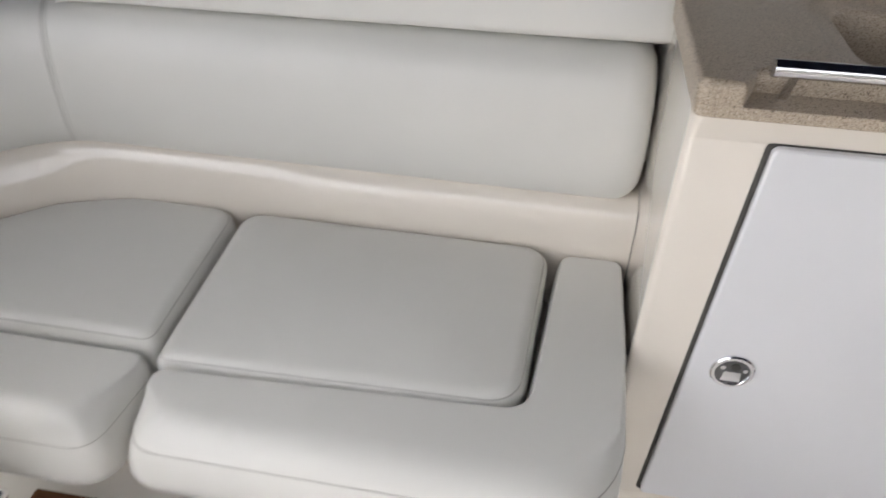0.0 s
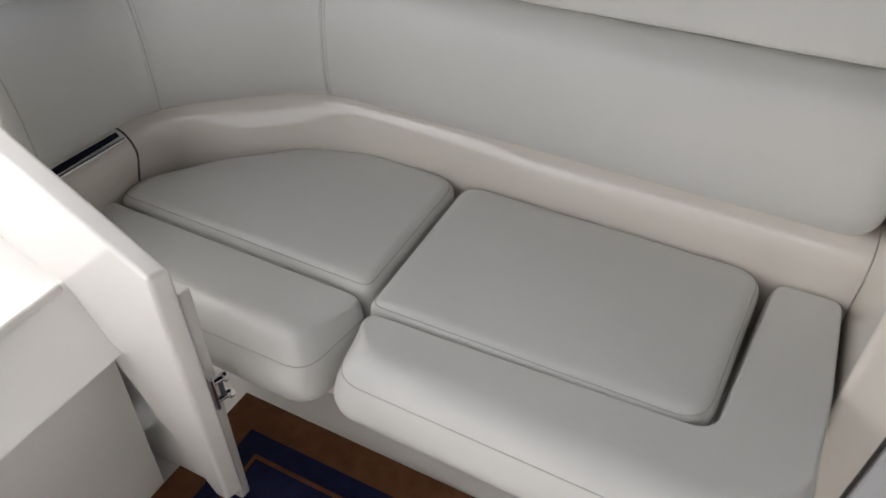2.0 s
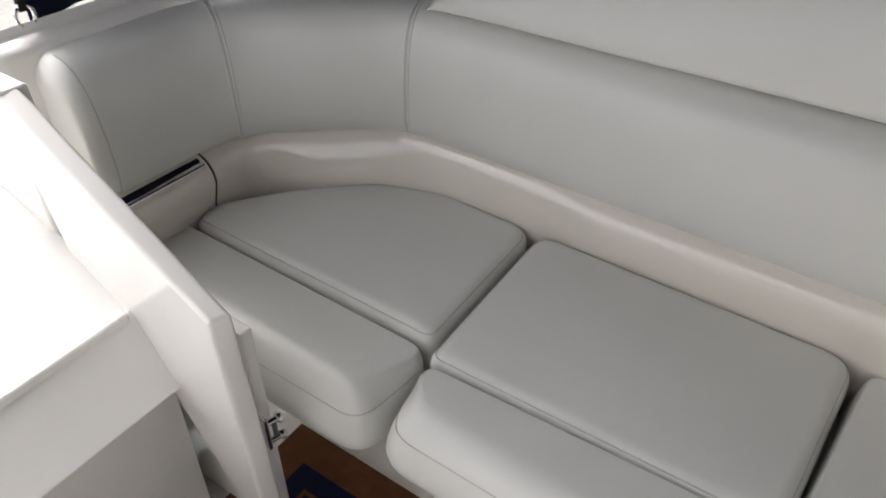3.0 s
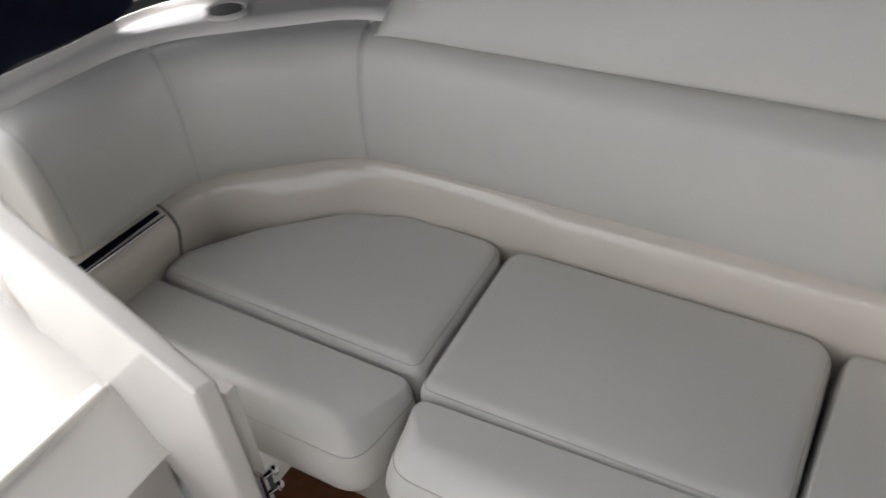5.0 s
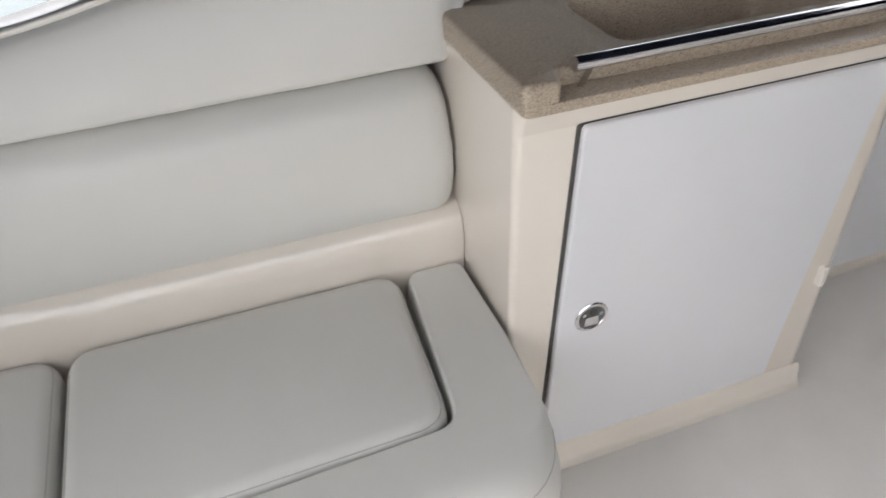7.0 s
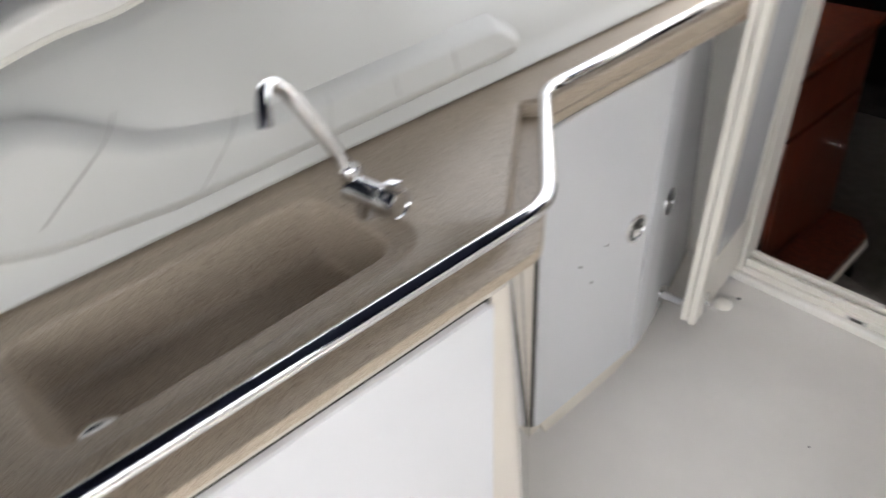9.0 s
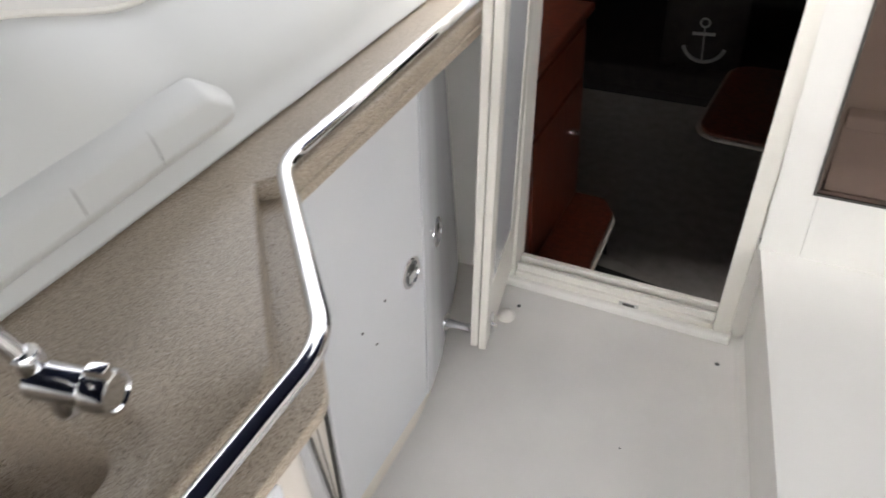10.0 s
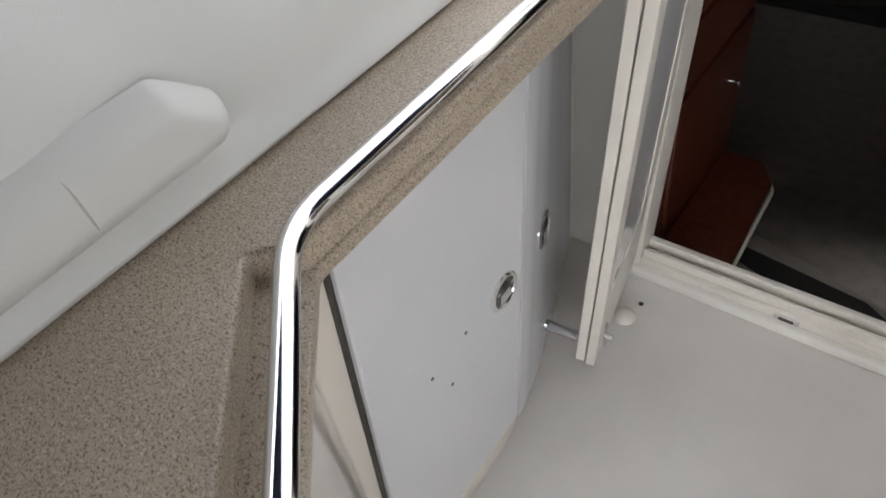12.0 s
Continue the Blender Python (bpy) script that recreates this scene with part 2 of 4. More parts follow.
def spin(profile, at, axis="z", seg=24):
    """A turned body: profile of (radius, height)."""
    bm = bmesh.new()
    rows = []
    for rr, h in profile:
        ring = []
        for k in range(seg):
            a = 2 * math.pi * k / seg
            u, v = rr * math.cos(a), rr * math.sin(a)
            p = {"z": (u, v, h), "x": (h, u, v), "y": (u, h, v)}[axis]
            ring.append(bm.verts.new(Vector(at) + Vector(p)))
        rows.append(ring)
    for a, b in zip(rows, rows[1:]):
        for k in range(seg):
            bm.faces.new((a[k], a[(k + 1) % seg], b[(k + 1) % seg], b[k]))
    bm.faces.new(rows[0][::-1])
    bm.faces.new(rows[-1])
    return bm


def sweep(path, profile, cap=True, vary=None):
    """Sweep a closed profile of (out, z) along a plan path; out is measured to the left of travel."""
    pts = [Vector(p) for p in path]
    rings = []
    n = len(pts)
    for i, p in enumerate(pts):
        t = (pts[min(i + 1, n - 1)] - pts[max(i - 1, 0)]).normalized()
        nrm = Vector((-t.y, t.x))
        prof = vary(i / (n - 1), p) if vary else profile
        rings.append([(p.x + nrm.x * o, p.y + nrm.y * o, z) for o, z in prof])
    return loft(rings, cap=cap)


def smooth_path(points, r, seg=8, step=0.06):
    """A plan path with rounded corners, resampled evenly."""
    pts = [Vector((*p, 0)) for p in points]
    b = bend(pts, r, seg)
    out = [b[0]]
    for a, c in zip(b, b[1:]):
        k = max(1, int((c - a).length / step))
        out += [a.lerp(c, (j + 1) / k) for j in range(k)]
    return [Vector((p.x, p.y)) for p in out]


# ---- the large structure ----
def lerp_table(table, v):
    if v <= table[0][0]:
        return table[0][1]
    for (a, p), (b, q) in zip(table, table[1:]):
        if v <= b:
            s = (v - a) / (b - a)
            s = s * s * (3 - 2 * s)
            return p + (q - p) * s
    return table[-1][1]


tagged(part("floor", box((-0.45, -1.3, -0.06), (1.75, 2.03, 0.0)), DECK), "white non-slip moulded cockpit floor", "floor", kind="structure")

BACK = [(-0.25, -0.001), (-0.265, -1.185), (-0.03, -1.475), (0.29, -1.485)]
LEDGE = [(0.030, 0.30), (0.030, 0.47), (0.031, 0.50), (0.032, 0.525), (0.031, 0.543), (0.027, 0.558), (0.021, 0.570), (0.012, 0.581), (0.001, 0.589), (-0.012, 0.594), (-0.03, 0.597), (-0.14, 0.597), (-0.14, 0.30)]


def ledge_profile(t, p):
    """The ledge spreads forward at its foot round the corner."""
    wide = lerp_table([(-1.47, 0.0), (-1.34, 0.026), (-1.24, 0.026), (-0.80, 0.0)], p.y)
    return [(o + wide * max(0.0, min(1.0, (0.556 - z) / 0.07)) if o > -0.02 else o, z) for o, z in LEDGE]


tagged(part("trim_ledge", sweep(smooth_path(BACK[:3] + [(0.085, -1.479)], 0.14, step=0.02), None, vary=ledge_profile), GELCOAT, smooth=60), "glossy cream moulded ledge behind the seat cushions", "ledge", kind="structure")

base_line = rounded([(0.10, -1.75), (0.10, -0.02), (-0.45, -0.02), (-0.45, -1.75)], [0, 0.05, 0, 0])
tagged(part("wall_settee_base", slab(base_line, 0.0, 0.335, 0.0), GELCOAT), "cream moulded base under the curved settee", "seat base", kind="structure")


TOP = [(-1.15, 0.96), (-0.92, 1.0), (-0.8, 1.015), (-0.3, 1.09), (0.03, 1.165), (0.25, 1.20), (0.5, 1.235), (0.70, 1.268), (0.9, 1.222), (1.15, 1.162), (1.3, 1.15), (2.0, 1.12)]


def coaming():
    def prof(t, p):
        w = lerp_table([(-0.10, 1.0), (0.05, 0.1)], p.x)
        return [(-0.10, 0.55), (-0.10, 0.866), (-0.112, 0.884), (-0.13, 0.890), (-0.13 - 0.08 * w, 0.893), (-0.13 - 0.095 * w, 0.900), (-0.135 - 0.10 * w, 0.910), (-0.14 - 0.11 * w, 0.908), (-0.145 - 0.115 * w, 0.89), (-0.145 - 0.115 * w, 0.55)]
    return sweep(smooth_path([(-0.265, -1.10), (-0.265, -1.185), (-0.03, -1.475), (0.38, -1.49)], 0.08, step=0.03), None, vary=prof)


tagged(part("trim_coaming", coaming(), GELWHITE, smooth=60), "white moulded coaming round the after corner", "coaming", kind="structure")


def hull_side(t, p):
    h = lerp_table(TOP, p.y) + lerp_table([(-1.1, -0.06), (-0.6, -0.03), (0.1, 0.02), (0.5, 0.05), (2.0, 0.06)], p.y)
    return [(0.0, 0.0), (0.0, h - 0.02), (-0.02, h), (-0.13, h + 0.01), (-0.16, h - 0.02), (-0.16, 0.0)]


tagged(part("wall_port", sweep(smooth_path([(-0.44, 2.03), (-0.44, -1.12)], 0.1, step=0.05), None, vary=hull_side), GELWHITE, smooth=50), "white moulded hull side behind the upholstery", "wall", kind="structure")

# companionway bulkhead with its opening, both leaning slightly to starboard
DOOR_LEAN = 0.055


def lean(ob, k, z0=0.06):
    for v in ob.data.vertices:
        v.co.x += k * (v.co.z - z0)
    return ob


DX0, DX1, DZ0, YB = -0.235, 0.345, 0.075, 2.03
for nm, lo, hi in (("wall_bulkhead_port", (-0.62, YB, -0.06), (DX0 - 0.035, YB + 0.05, 1.22)),
                   ("wall_bulkhead_starboard", (DX1 + 0.035, YB, -0.06), (1.75, YB + 0.05, 1.22)),
                   ("wall_bulkhead_sill", (DX0 - 0.035, YB, -0.45), (DX1 + 0.035, YB + 0.05, 0.03)),
                   ("wall_bulkhead_head", (DX0 - 0.035, YB, 1.20), (DX1 + 0.035, YB + 0.05, 1.26))):
    tagged(lean(part(nm, box(lo, hi), GELWHITE), 0.03 if lo[0] > 0.2 else DOOR_LEAN), "white moulded bulkhead round the cabin doorway", "wall", kind="structure")
# added out of view: blocks daylight from ahead that would brighten the plinth
tagged(part("wall_canvas_forward", box((0.46, YB + 0.02, 1.222), (1.78, YB + 0.04, 2.0)), CANVAS), "added unseen dark sheet that keeps forward light off the helm plinth", "curtain", kind="structure")
fr = thing("door_frame", 0.05, YB, 0.03, "ivory stepped frame of the open cabin doorway", "door frame", kind="structure")
for nm, lo, hi in (("jamb", (DX0 - 0.045, YB - 0.03, 0.03), (DX0, YB + 0.045, 1.20)), ("jamb", (DX1, YB - 0.03, 0.03), (DX1 + 0.045, YB + 0.045, 1.20)),
                   ("sill", (DX0 + 0.0005, YB - 0.027, 0.0285), (DX1 - 0.0005, YB + 0.042, 0.05)), ("track", (DX0 + 0.001, YB - 0.016, 0.05), (DX1 - 0.001, YB - 0.002, 0.075)),
                   ("track", (DX0 + 0.001, YB + 0.012, 0.05), (DX1 - 0.001, YB + 0.03, 0.085)), ("head", (DX0, YB - 0.03, 1.175), (DX1, YB + 0.045, 1.20))):
    lean(part(nm, box(lo, hi, 0.004), FRAMEW, fr), 0.03 if lo[0] > 0.2 else DOOR_LEAN)
settle(fr)

# helm plinth on the starboard side of the passage
tagged(part("wall_helm_plinth", slab(rounded([(0.425, 2.03), (0.505, 1.60), (0.56, 1.3), (0.62, 0.9), (1.75, 0.9), (1.75, 2.03)][::-1], [0, 0, 0.1, 0.1, 0.1, 0]), 0.0, 0.35, 0.025, 4), GELWHITE), "white moulded helm plinth beside the doorway", "plinth", kind="structure")
# dark sheet added out of view to cut side light on the plinth
tagged(part("wall_canvas_starboard", box((1.78, 1.0, 1.242), (1.80, 2.08, 2.0)), CANVAS), "added unseen dark sheet that shades the helm plinth from starboard", "curtain", kind="structure")
# unseen closing side; its top edge limits daylight on bolsters and doors
tagged(part("wall_starboard", box((1.75, -0.9, -0.06), (1.85, 2.03, 1.24)), GELWHITE), "unseen plain white side, its height set to limit starboard light", "wall", kind="structure")
tagged(part("ceiling", slab([(-1.1, -2.1), (0.50, -2.1), (0.50, -1.38), (1.72, -1.38), (1.72, 0.9), (1.9, 1.0), (1.9, 2.25), (0.46, 2.25), (0.46, 1.55), (-1.1, 1.55)], 2.0, 2.004), CANVAS), "navy canvas cockpit top", "canvas top", kind="structure")


def curtain(path, z0, z1, hem):
    """Hanging cloth with soft folds and a scalloped hem."""
    rings = []
    pts = smooth_path(path, 0.09, step=0.02)
    run = 0.0
    for i, p in enumerate(pts):
        t = (pts[min(i + 1, len(pts) - 1)] - pts[max(i - 1, 0)]).normalized()
        nrm = Vector((-t.y, t.x))
        run += 0.02
        w = 0.010 * math.sin(run * 17) + 0.006 * math.sin(run * 41 + 1)
        lift = hem * max(0.0, math.sin(run * 9.0 + 0.6)) ** 2 if p.y < -1.1 else max(0.0, lerp_table(TOP, p.y) - z0)
        q = p + nrm * w
        o = p + nrm * (w - 0.006)
        rings.append([(q.x, q.y, z0 + lift), (q.x, q.y, z1), (o.x, o.y, z1), (o.x, o.y, z0 + lift)])
    return loft(rings)


tagged(part("wall_canvas_curtain", curtain([(-0.60, 0.55), (-0.60, -0.85), (-0.515, -1.20), (-0.475, -1.41), (-0.34, -1.555), (-0.14, -1.635), (0.10, -1.645), (0.258, -1.645)], 0.905, 2.01, 0.06), CANVAS, smooth=80), "navy canvas curtain with a scalloped hem above the coaming", "curtain", kind="structure")
tagged(part("ground", box((-400, -400, -1.3), (400, 400, -1.2)), WATER), "dark harbour water", "water", kind="structure")
tagged(part("pavement_quay", box((-30, -14, -1.2), (30, -4.5, -0.18)), CONCRETE), "grey concrete quay astern", "quay", kind="structure")
# plain black face under the quay's top edge
tagged(part("wall_quay_face", box((-30, -4.5, -1.2), (30, -4.42, -0.2)), TIMBERMAT), "black face below the quay edge", "quay", kind="structure")

# ---- settee ----
def seat_cushion(name, poly, radii, z0, z1, r, label, crown=0.010):
    line = outline(poly, radii)
    c = sum((Vector(p) for p in poly), Vector((0, 0))) / len(poly)
    root = thing(name, c.x, c.y, z0, label, "cushion", group="settee cushions")
    rise = lambda x, z: z + (0.014 * max(0.0, 0.2 - x) / 0.45 if z > z0 + 0.05 else 0.0)
    bm = cushion(line, z0, z1, r, crown)
    for v in bm.verts:
        v.co.z = rise(v.co.x, v.co.z)
    part("padding", bm, VINYL, root, smooth=75)
    part("seam", tube([(*p, rise(p[0], z1 - r * 0.30)) for p in line(r * 0.30)], 0.0014, 5, closed=True), VINYL_SEAM, root, "stitched seam line")
    settle(root)
    return root


SEAT = 0.475
seat_cushion("seat_cushion", [(0.196, -0.792), (0.184, -0.176), (-0.222, -0.152), (-0.228, -0.792)], [0.03, 0.07, 0.058, 0.058], 0.336, SEAT, 0.030, "cream vinyl rectangular seat cushion on the settee")
seat_cushion("seat_cushion", [(0.155, -1.45), (0.160, -0.802), (-0.229, -0.802), (-0.236, -1.04), (-0.185, -1.195), (-0.055, -1.345), (0.08, -1.452)], [0.025, 0.03, 0.06, 0.14, 0.16, 0.16, 0.02], 0.336, SEAT, 0.030, "cream vinyl corner seat cushion with a curved back edge")


ROLL = [(0.014, 0.0), (0.003, 0.010), (0.0, 0.025), (0.003, 0.044), (0.009, 0.064), (0.018, 0.084), (0.027, 0.098), (0.040, 0.111), (0.058, 0.120), (0.080, 0.125)]


def bolster(name, poly, radii, z0, label):
    """A front bolster that slopes and rolls outward and stays upright against the seat cushions."""
    line = outline(poly, radii)
    root = thing(name, 0.3, sum(p[1] for p in poly) / len(poly), z0, label, "cushion", group="settee cushions")
    base = line(0)
    rings = []
    for d, h in ROLL:
        ring = []
        for p, q in zip(base, line(d)):
            w = lerp_table([(0.165, 0.14), (0.34, 1.0)], p.x)
            ring.append((*(p + (q - p) * w), z0 + h))
        rings.append(ring)
    part("padding", loft(rings), VINYL, root, smooth=75)
    part("seam", tube([(x, y, z + 0.0004) for x, y, z in rings[5]], 0.0011, 5, closed=True), VINYL_SEAM, root, "stitched seam line")
    settle(root)
    return root


bolster("edge_bolster", [(0.358, -0.792), (0.366, -0.012), (0.02, -0.004), (-0.222, -0.006), (-0.222, -0.138), (0.176, -0.174), (0.196, -0.792)], [0.09, 0.17, 0.1, 0.025, 0.03, 0.045, 0.03], 0.346, "cream vinyl front bolster wrapping round the settee end")
bolster("edge_bolster", [(0.35, -1.60), (0.364, -1.30), (0.364, -0.803), (0.162, -0.803), (0.157, -1.46), (0.157, -1.60)], [0.05, 0.1, 0.07, 0.03, 0.02, 0.03], 0.332, "cream vinyl front bolster beside the stern steps")

# backrests
LOWER = [(-0.004, 0.586), (0.008, 0.596), (0.016, 0.635), (0.014, 0.71), (0.006, 0.775), (-0.006, 0.815), (-0.022, 0.843), (-0.045, 0.860), (-0.075, 0.868), (-0.12, 0.869), (-0.12, 0.60)]
root = thing("back_cushion", -0.27, -0.7, 0.6, "cream vinyl lower backrest curving round the settee corner", "cushion")
ends = [0.0, 0.003, 0.008, 0.015, 0.024, 0.036, 0.048]
body = smooth_path([(-0.25, -0.060)] + BACK[1:3] + [(0.258, -1.485)], 0.10, step=0.03)
bp = [Vector((-0.25, -0.006 - e)) for e in ends] + body + [Vector((0.312 - e, -1.4865)) for e in ends[::-1]]
k1 = min(range(len(bp)), key=lambda i: (bp[i] - Vector((-0.258, -1.16))).length)
k2 = min(range(len(bp)), key=lambda i: (bp[i] - Vector((-0.035, -1.47))).length)


def end_rounded(t, p):
    """The backrest's section, drawn in to a soft round at both free ends."""
    e = min(-0.006 - p.y, 0.055) if p.y > -0.1 else min(0.312 - p.x, 0.055) if p.x > 0.2 else 0.055
    c = 1 - math.sqrt(max(0.0, 1 - ((0.05 - min(e, 0.05)) / 0.05) ** 2))
    out = []
    for o, z in LOWER:
        z2 = z - 0.050 * c if z > 0.73 else z + (0.050 * c if z < 0.66 else 0.02 * c)
        out.append((o - 0.022 * c * (o > -0.1), z2))
    return out


for i0, i1 in ((0, k1), (k1, k2), (k2, len(bp) - 1)):
    part("back_panel", sweep(bp[i0:i1 + 1], None, vary=end_rounded), VINYL, root, smooth=75)
for k in (k1, k2):
    t = (bp[k + 1] - bp[k - 1]).normalized()
    nrm = Vector((-t.y, t.x))
    for d, rr, mat in ((-0.005, 0.0034, VINYL), (0.005, 0.0034, VINYL), (0.0, 0.0016, VINYL_SEAM)):
        part("piping", tube([(bp[k].x + t.x * d + nrm.x * (o - 0.001), bp[k].y + t.y * d + nrm.y * (o - 0.001), z) for o, z in LOWER[1:9]], rr, 6), mat, root, "stitched welt")
ke = len(bp) - 6
t = (bp[ke + 1] - bp[ke]).normalized()
nrm = Vector((-t.y, t.x))
part("piping", tube([(bp[ke].x + nrm.x * (o - 0.0005), bp[ke].y + nrm.y * (o - 0.0005), z) for o, z in end_rounded(0, bp[ke])[1:9]], 0.0016, 6), VINYL_SEAM, root)
settle(root)


def coaming_pad(t, p):
    y = p.y
    zb = lerp_table([(0.0, 0.869), (0.02, 0.970)], y)
    zt = lerp_table(TOP, y)
    k = lerp_table([(-1.130, 0.12), (-1.126, 0.42), (-1.11, 0.74), (-1.08, 0.93), (-1.02, 1.0)], y)
    zt = zb + (zt - zb) * k
    h = zt - zb
    m = lerp_table([(-0.005, 0.0), (0.05, 1.35), (0.5, 1.55), (1.0, 1.62)], y)
    b = -0.022 + 0.046 * m
    g = lerp_table([(0.02, 0.0), (0.15, 1.0)], y)
    o = [(b - 0.030, 0.0), (b - 0.012, 0.012), (b - 0.002, 0.035), (-0.008 + 0.042 * m, 0.05), (0.037 * m, 0.075), (0.033 * m, 0.115), (0.004 * m + 0.042 * g, 0.16), (0.036 * g, 0.25), (-0.012 + 0.038 * g, 0.5), (-0.035 + 0.018 * g, 0.8), (-0.05, 0.93), (-0.07, 1.0), (-0.13, 1.0), (-0.13, 0.0)]
    return [(a * 1.0, zb + h * b) for a, b in o]


root = thing("coaming_pad", -0.33, 0.3, 0.87, "long cream vinyl coaming pad above settee and counter", "cushion")
pad_path = smooth_path([(-0.365, 2.02), (-0.365, 0.055), (-0.282, 0.0), (-0.290, -1.13)], 0.02, step=0.015)
part("padding", sweep(pad_path, None, vary=coaming_pad), VINYL, root, smooth=75)
part("piping", tube([(p.x - 0.078, p.y, lerp_table(TOP, p.y) + 0.004) for p in pad_path if p.y > -0.98], 0.006, 8), FRAMEW, root, "ivory vinyl piping along the top edge")
# raised padded panel on the pad
shape = outline([(0.042, 1.116), (0.19, 1.052), (0.33, 1.017), (0.49, 1.003), (0.88, 1.005), (1.145, 1.006), (1.162, 1.045), (1.105, 1.089), (0.625, 1.092), (0.49, 1.118), (0.355, 1.187)], [0.02, 0.2, 0.2, 0.2, 0.2, 0.03, 0.03, 0.03, 0.15, 0.12, 0.08])


def face_x(e):
    """How far out the padded panel stands, e metres in from its edge."""
    a = math.acos(max(0.0, 1 - (e + 0.004) / 0.034))
    return -0.362 + 0.062 * math.sin(a)


def raised(line):
    return loft([[(face_x(d), *p) for p in line(d)] for d in (0.0, 0.003, 0.008, 0.014, 0.021, 0.028)])


tilt = lambda bm: [setattr(v.co, "x", v.co.x - 0.20 * (v.co.z - 1.03)) for v in bm.verts] and bm
part("raised_panel", tilt(raised(shape)), VINYL, root, "padded raised vinyl panel", smooth=70)
for y, z0, z1, dy in ((0.992, 1.008, 1.088, 0.0), (0.868, 1.008, 1.088, 0.0), (0.74, 1.008, 1.090, 0.03), (0.556, 1.006, 1.104, 0.125), (0.375, 1.040, 1.150, 0.18)):
    row = [(k / 12, z0 + (z1 - z0) * k / 12) for k in range(13)]
    part("stitching", tilt(tube([(face_x(min(z - z0, z1 - z, 0.03)) + 0.0002, y + dy * (k - 0.5), z) for k, z in row], 0.0011, 5)), VINYL_SEAM, root)
settle(root)

# ---- stern wing and steps ----
root = thing("stern_steps", 0.6, -1.3, 0.0, "white moulded stern steps with a low side wing", "steps")
wing = [(-0.915, 0.725, 0.475, 0.507), (-0.952, 0.09, 0.436, 0.474), (-0.985, 0.085, 0.434, 0.472), (-1.085, 0.49, 0.440, 0.502), (-1.30, 0.56, 0.435, 0.480), (-1.37, 0.925, 0.438, 0.476)]
bm = loft([[(a, y, z) for y, z, a, b in wing], [(b, y - 0.012, z) for y, z, a, b in wing]])
bmesh.ops.bevel(bm, geom=bm.edges[:], offset=0.008, segments=3, profile=0.5, affect="EDGES")
part("side_wing", bm, GELWHITE, root)
part("recess_side", box((0.398, -1.95, 0.0), (0.4235, -0.985, 0.60), 0.006), GELWHITE, root)
part("wing_end", box((0.424, -1.52, 0.0), (0.473, -1.366, 0.926), 0.008, 3), GELWHITE, root)
prof = [(-1.16, 0.0), (-1.15, 0.46), (-1.065, 0.495), (-1.150, 0.600), (-1.165, 0.612), (-1.180, 0.600), (-1.9, 0.86), (-1.9, 0.0)]
bm = loft([[(x, y, z) for y, z in prof] for x in (0.47, 1.75)])
bmesh.ops.bevel(bm, geom=[e for e in bm.edges if e.calc_length() > 1.0], offset=0.006, segments=2, profile=0.5, affect="EDGES")
part("tread", bm, GELWHITE, root)
part("nosing", box((0.50, -1.178, 0.598), (1.74, -1.152, 0.618), 0.006, 3), GELWHITE, root)
settle(root)

# ---- rug ----
root = thing("rug", 0.8, -0.8, 0.0, "navy rug with brown border and thin brown stripe on the floor", "rug")
RX0, RX1, RY0, RY1 = 0.197, 1.2, -1.158, -0.43
def band(x0, x1, y0, y1, w, z0, z1):
    bm = bmesh.new()
    for lo, hi in (((x0, y0), (x1, y0 + w)), ((x0, y1 - w), (x1, y1)), ((x0, y0 + w), (x0 + w, y1 - w)), ((x1 - w, y0 + w), (x1, y1 - w))):
        box((*lo, z0), (*hi, z1), bm=bm)
    return bm
part("border", band(RX0, RX1, RY0, RY1, 0.078, 0.0, 0.010), BROWN, root, "brown woven border")
part("field", slab([(RX0 + 0.078, RY0 + 0.078), (RX1 - 0.078, RY0 + 0.078), (RX1 - 0.078, RY1 - 0.078), (RX0 + 0.078, RY1 - 0.078)], 0.0, 0.009), NAVY, root, "navy woven field")
part("stripe", band(RX0 + 0.128, RX1 - 0.128, RY0 + 0.128, RY1 - 0.128, 0.009, 0.009, 0.0112), BROWN, root, "thin brown stripe")
settle(root)

# ---- wet bar ----
FX = 0.012
TX = -0.282
unit = [(-0.46, 0.0), (FX, 0.0), (FX, 0.79), (TX, 1.10), (TX - 0.008, 1.47), (-0.335, 1.66), (-0.405, 1.80), (-0.455, 2.03), (-0.46, 2.03)]
root = thing("wet_bar_cabinet", -0.1, 0.8, 0.0, "cream moulded wet bar cabinet with white door panels", "cabinet")
ul = rounded(unit, [0, 0.014, 0.05, 0.02, 0.1, 0.1, 0.1, 0, 0], 5)


def flared(k):
    """The cabinet's plan, its front drawn out under the worktop lip by the share k."""
    out = []
    for p in ul:
        to = lerp_table([(0.79, 0.042), (1.10, -0.200)], p.y)
        out.append((p.x + (to - p.x) * k * min(1.0, max(0.0, p.y / 0.03)) * (p.x > -0.44), p.y))
    return out


part("body", loft([[(*p, z) for p in flared(k)] for k, z in ((0, 0.0), (0, 0.872), (0.06, 0.875), (0.5, 0.898), (1.0, 0.925))], cap=False), GELCOAT, root, smooth=24)


def panel_x(x, y0, y1, z0, z1, t, r=0.012, lean=0.0, lean_far=0.0):
    """A door panel facing starboard whose upright edges lean forward by the given amounts."""
    line = rounded([(y0 - lean, z0), (y1 - lean_far, z0), (y1, z1), (y0, z1)], r, 4)
    rings = [[(x, a, b) for a, b in line], [(x + t - 0.003, a, b) for a, b in line], [(x + t, a, b) for a, b in offset([Vector(p) for p in line], 0.003)]]
    return loft(rings)


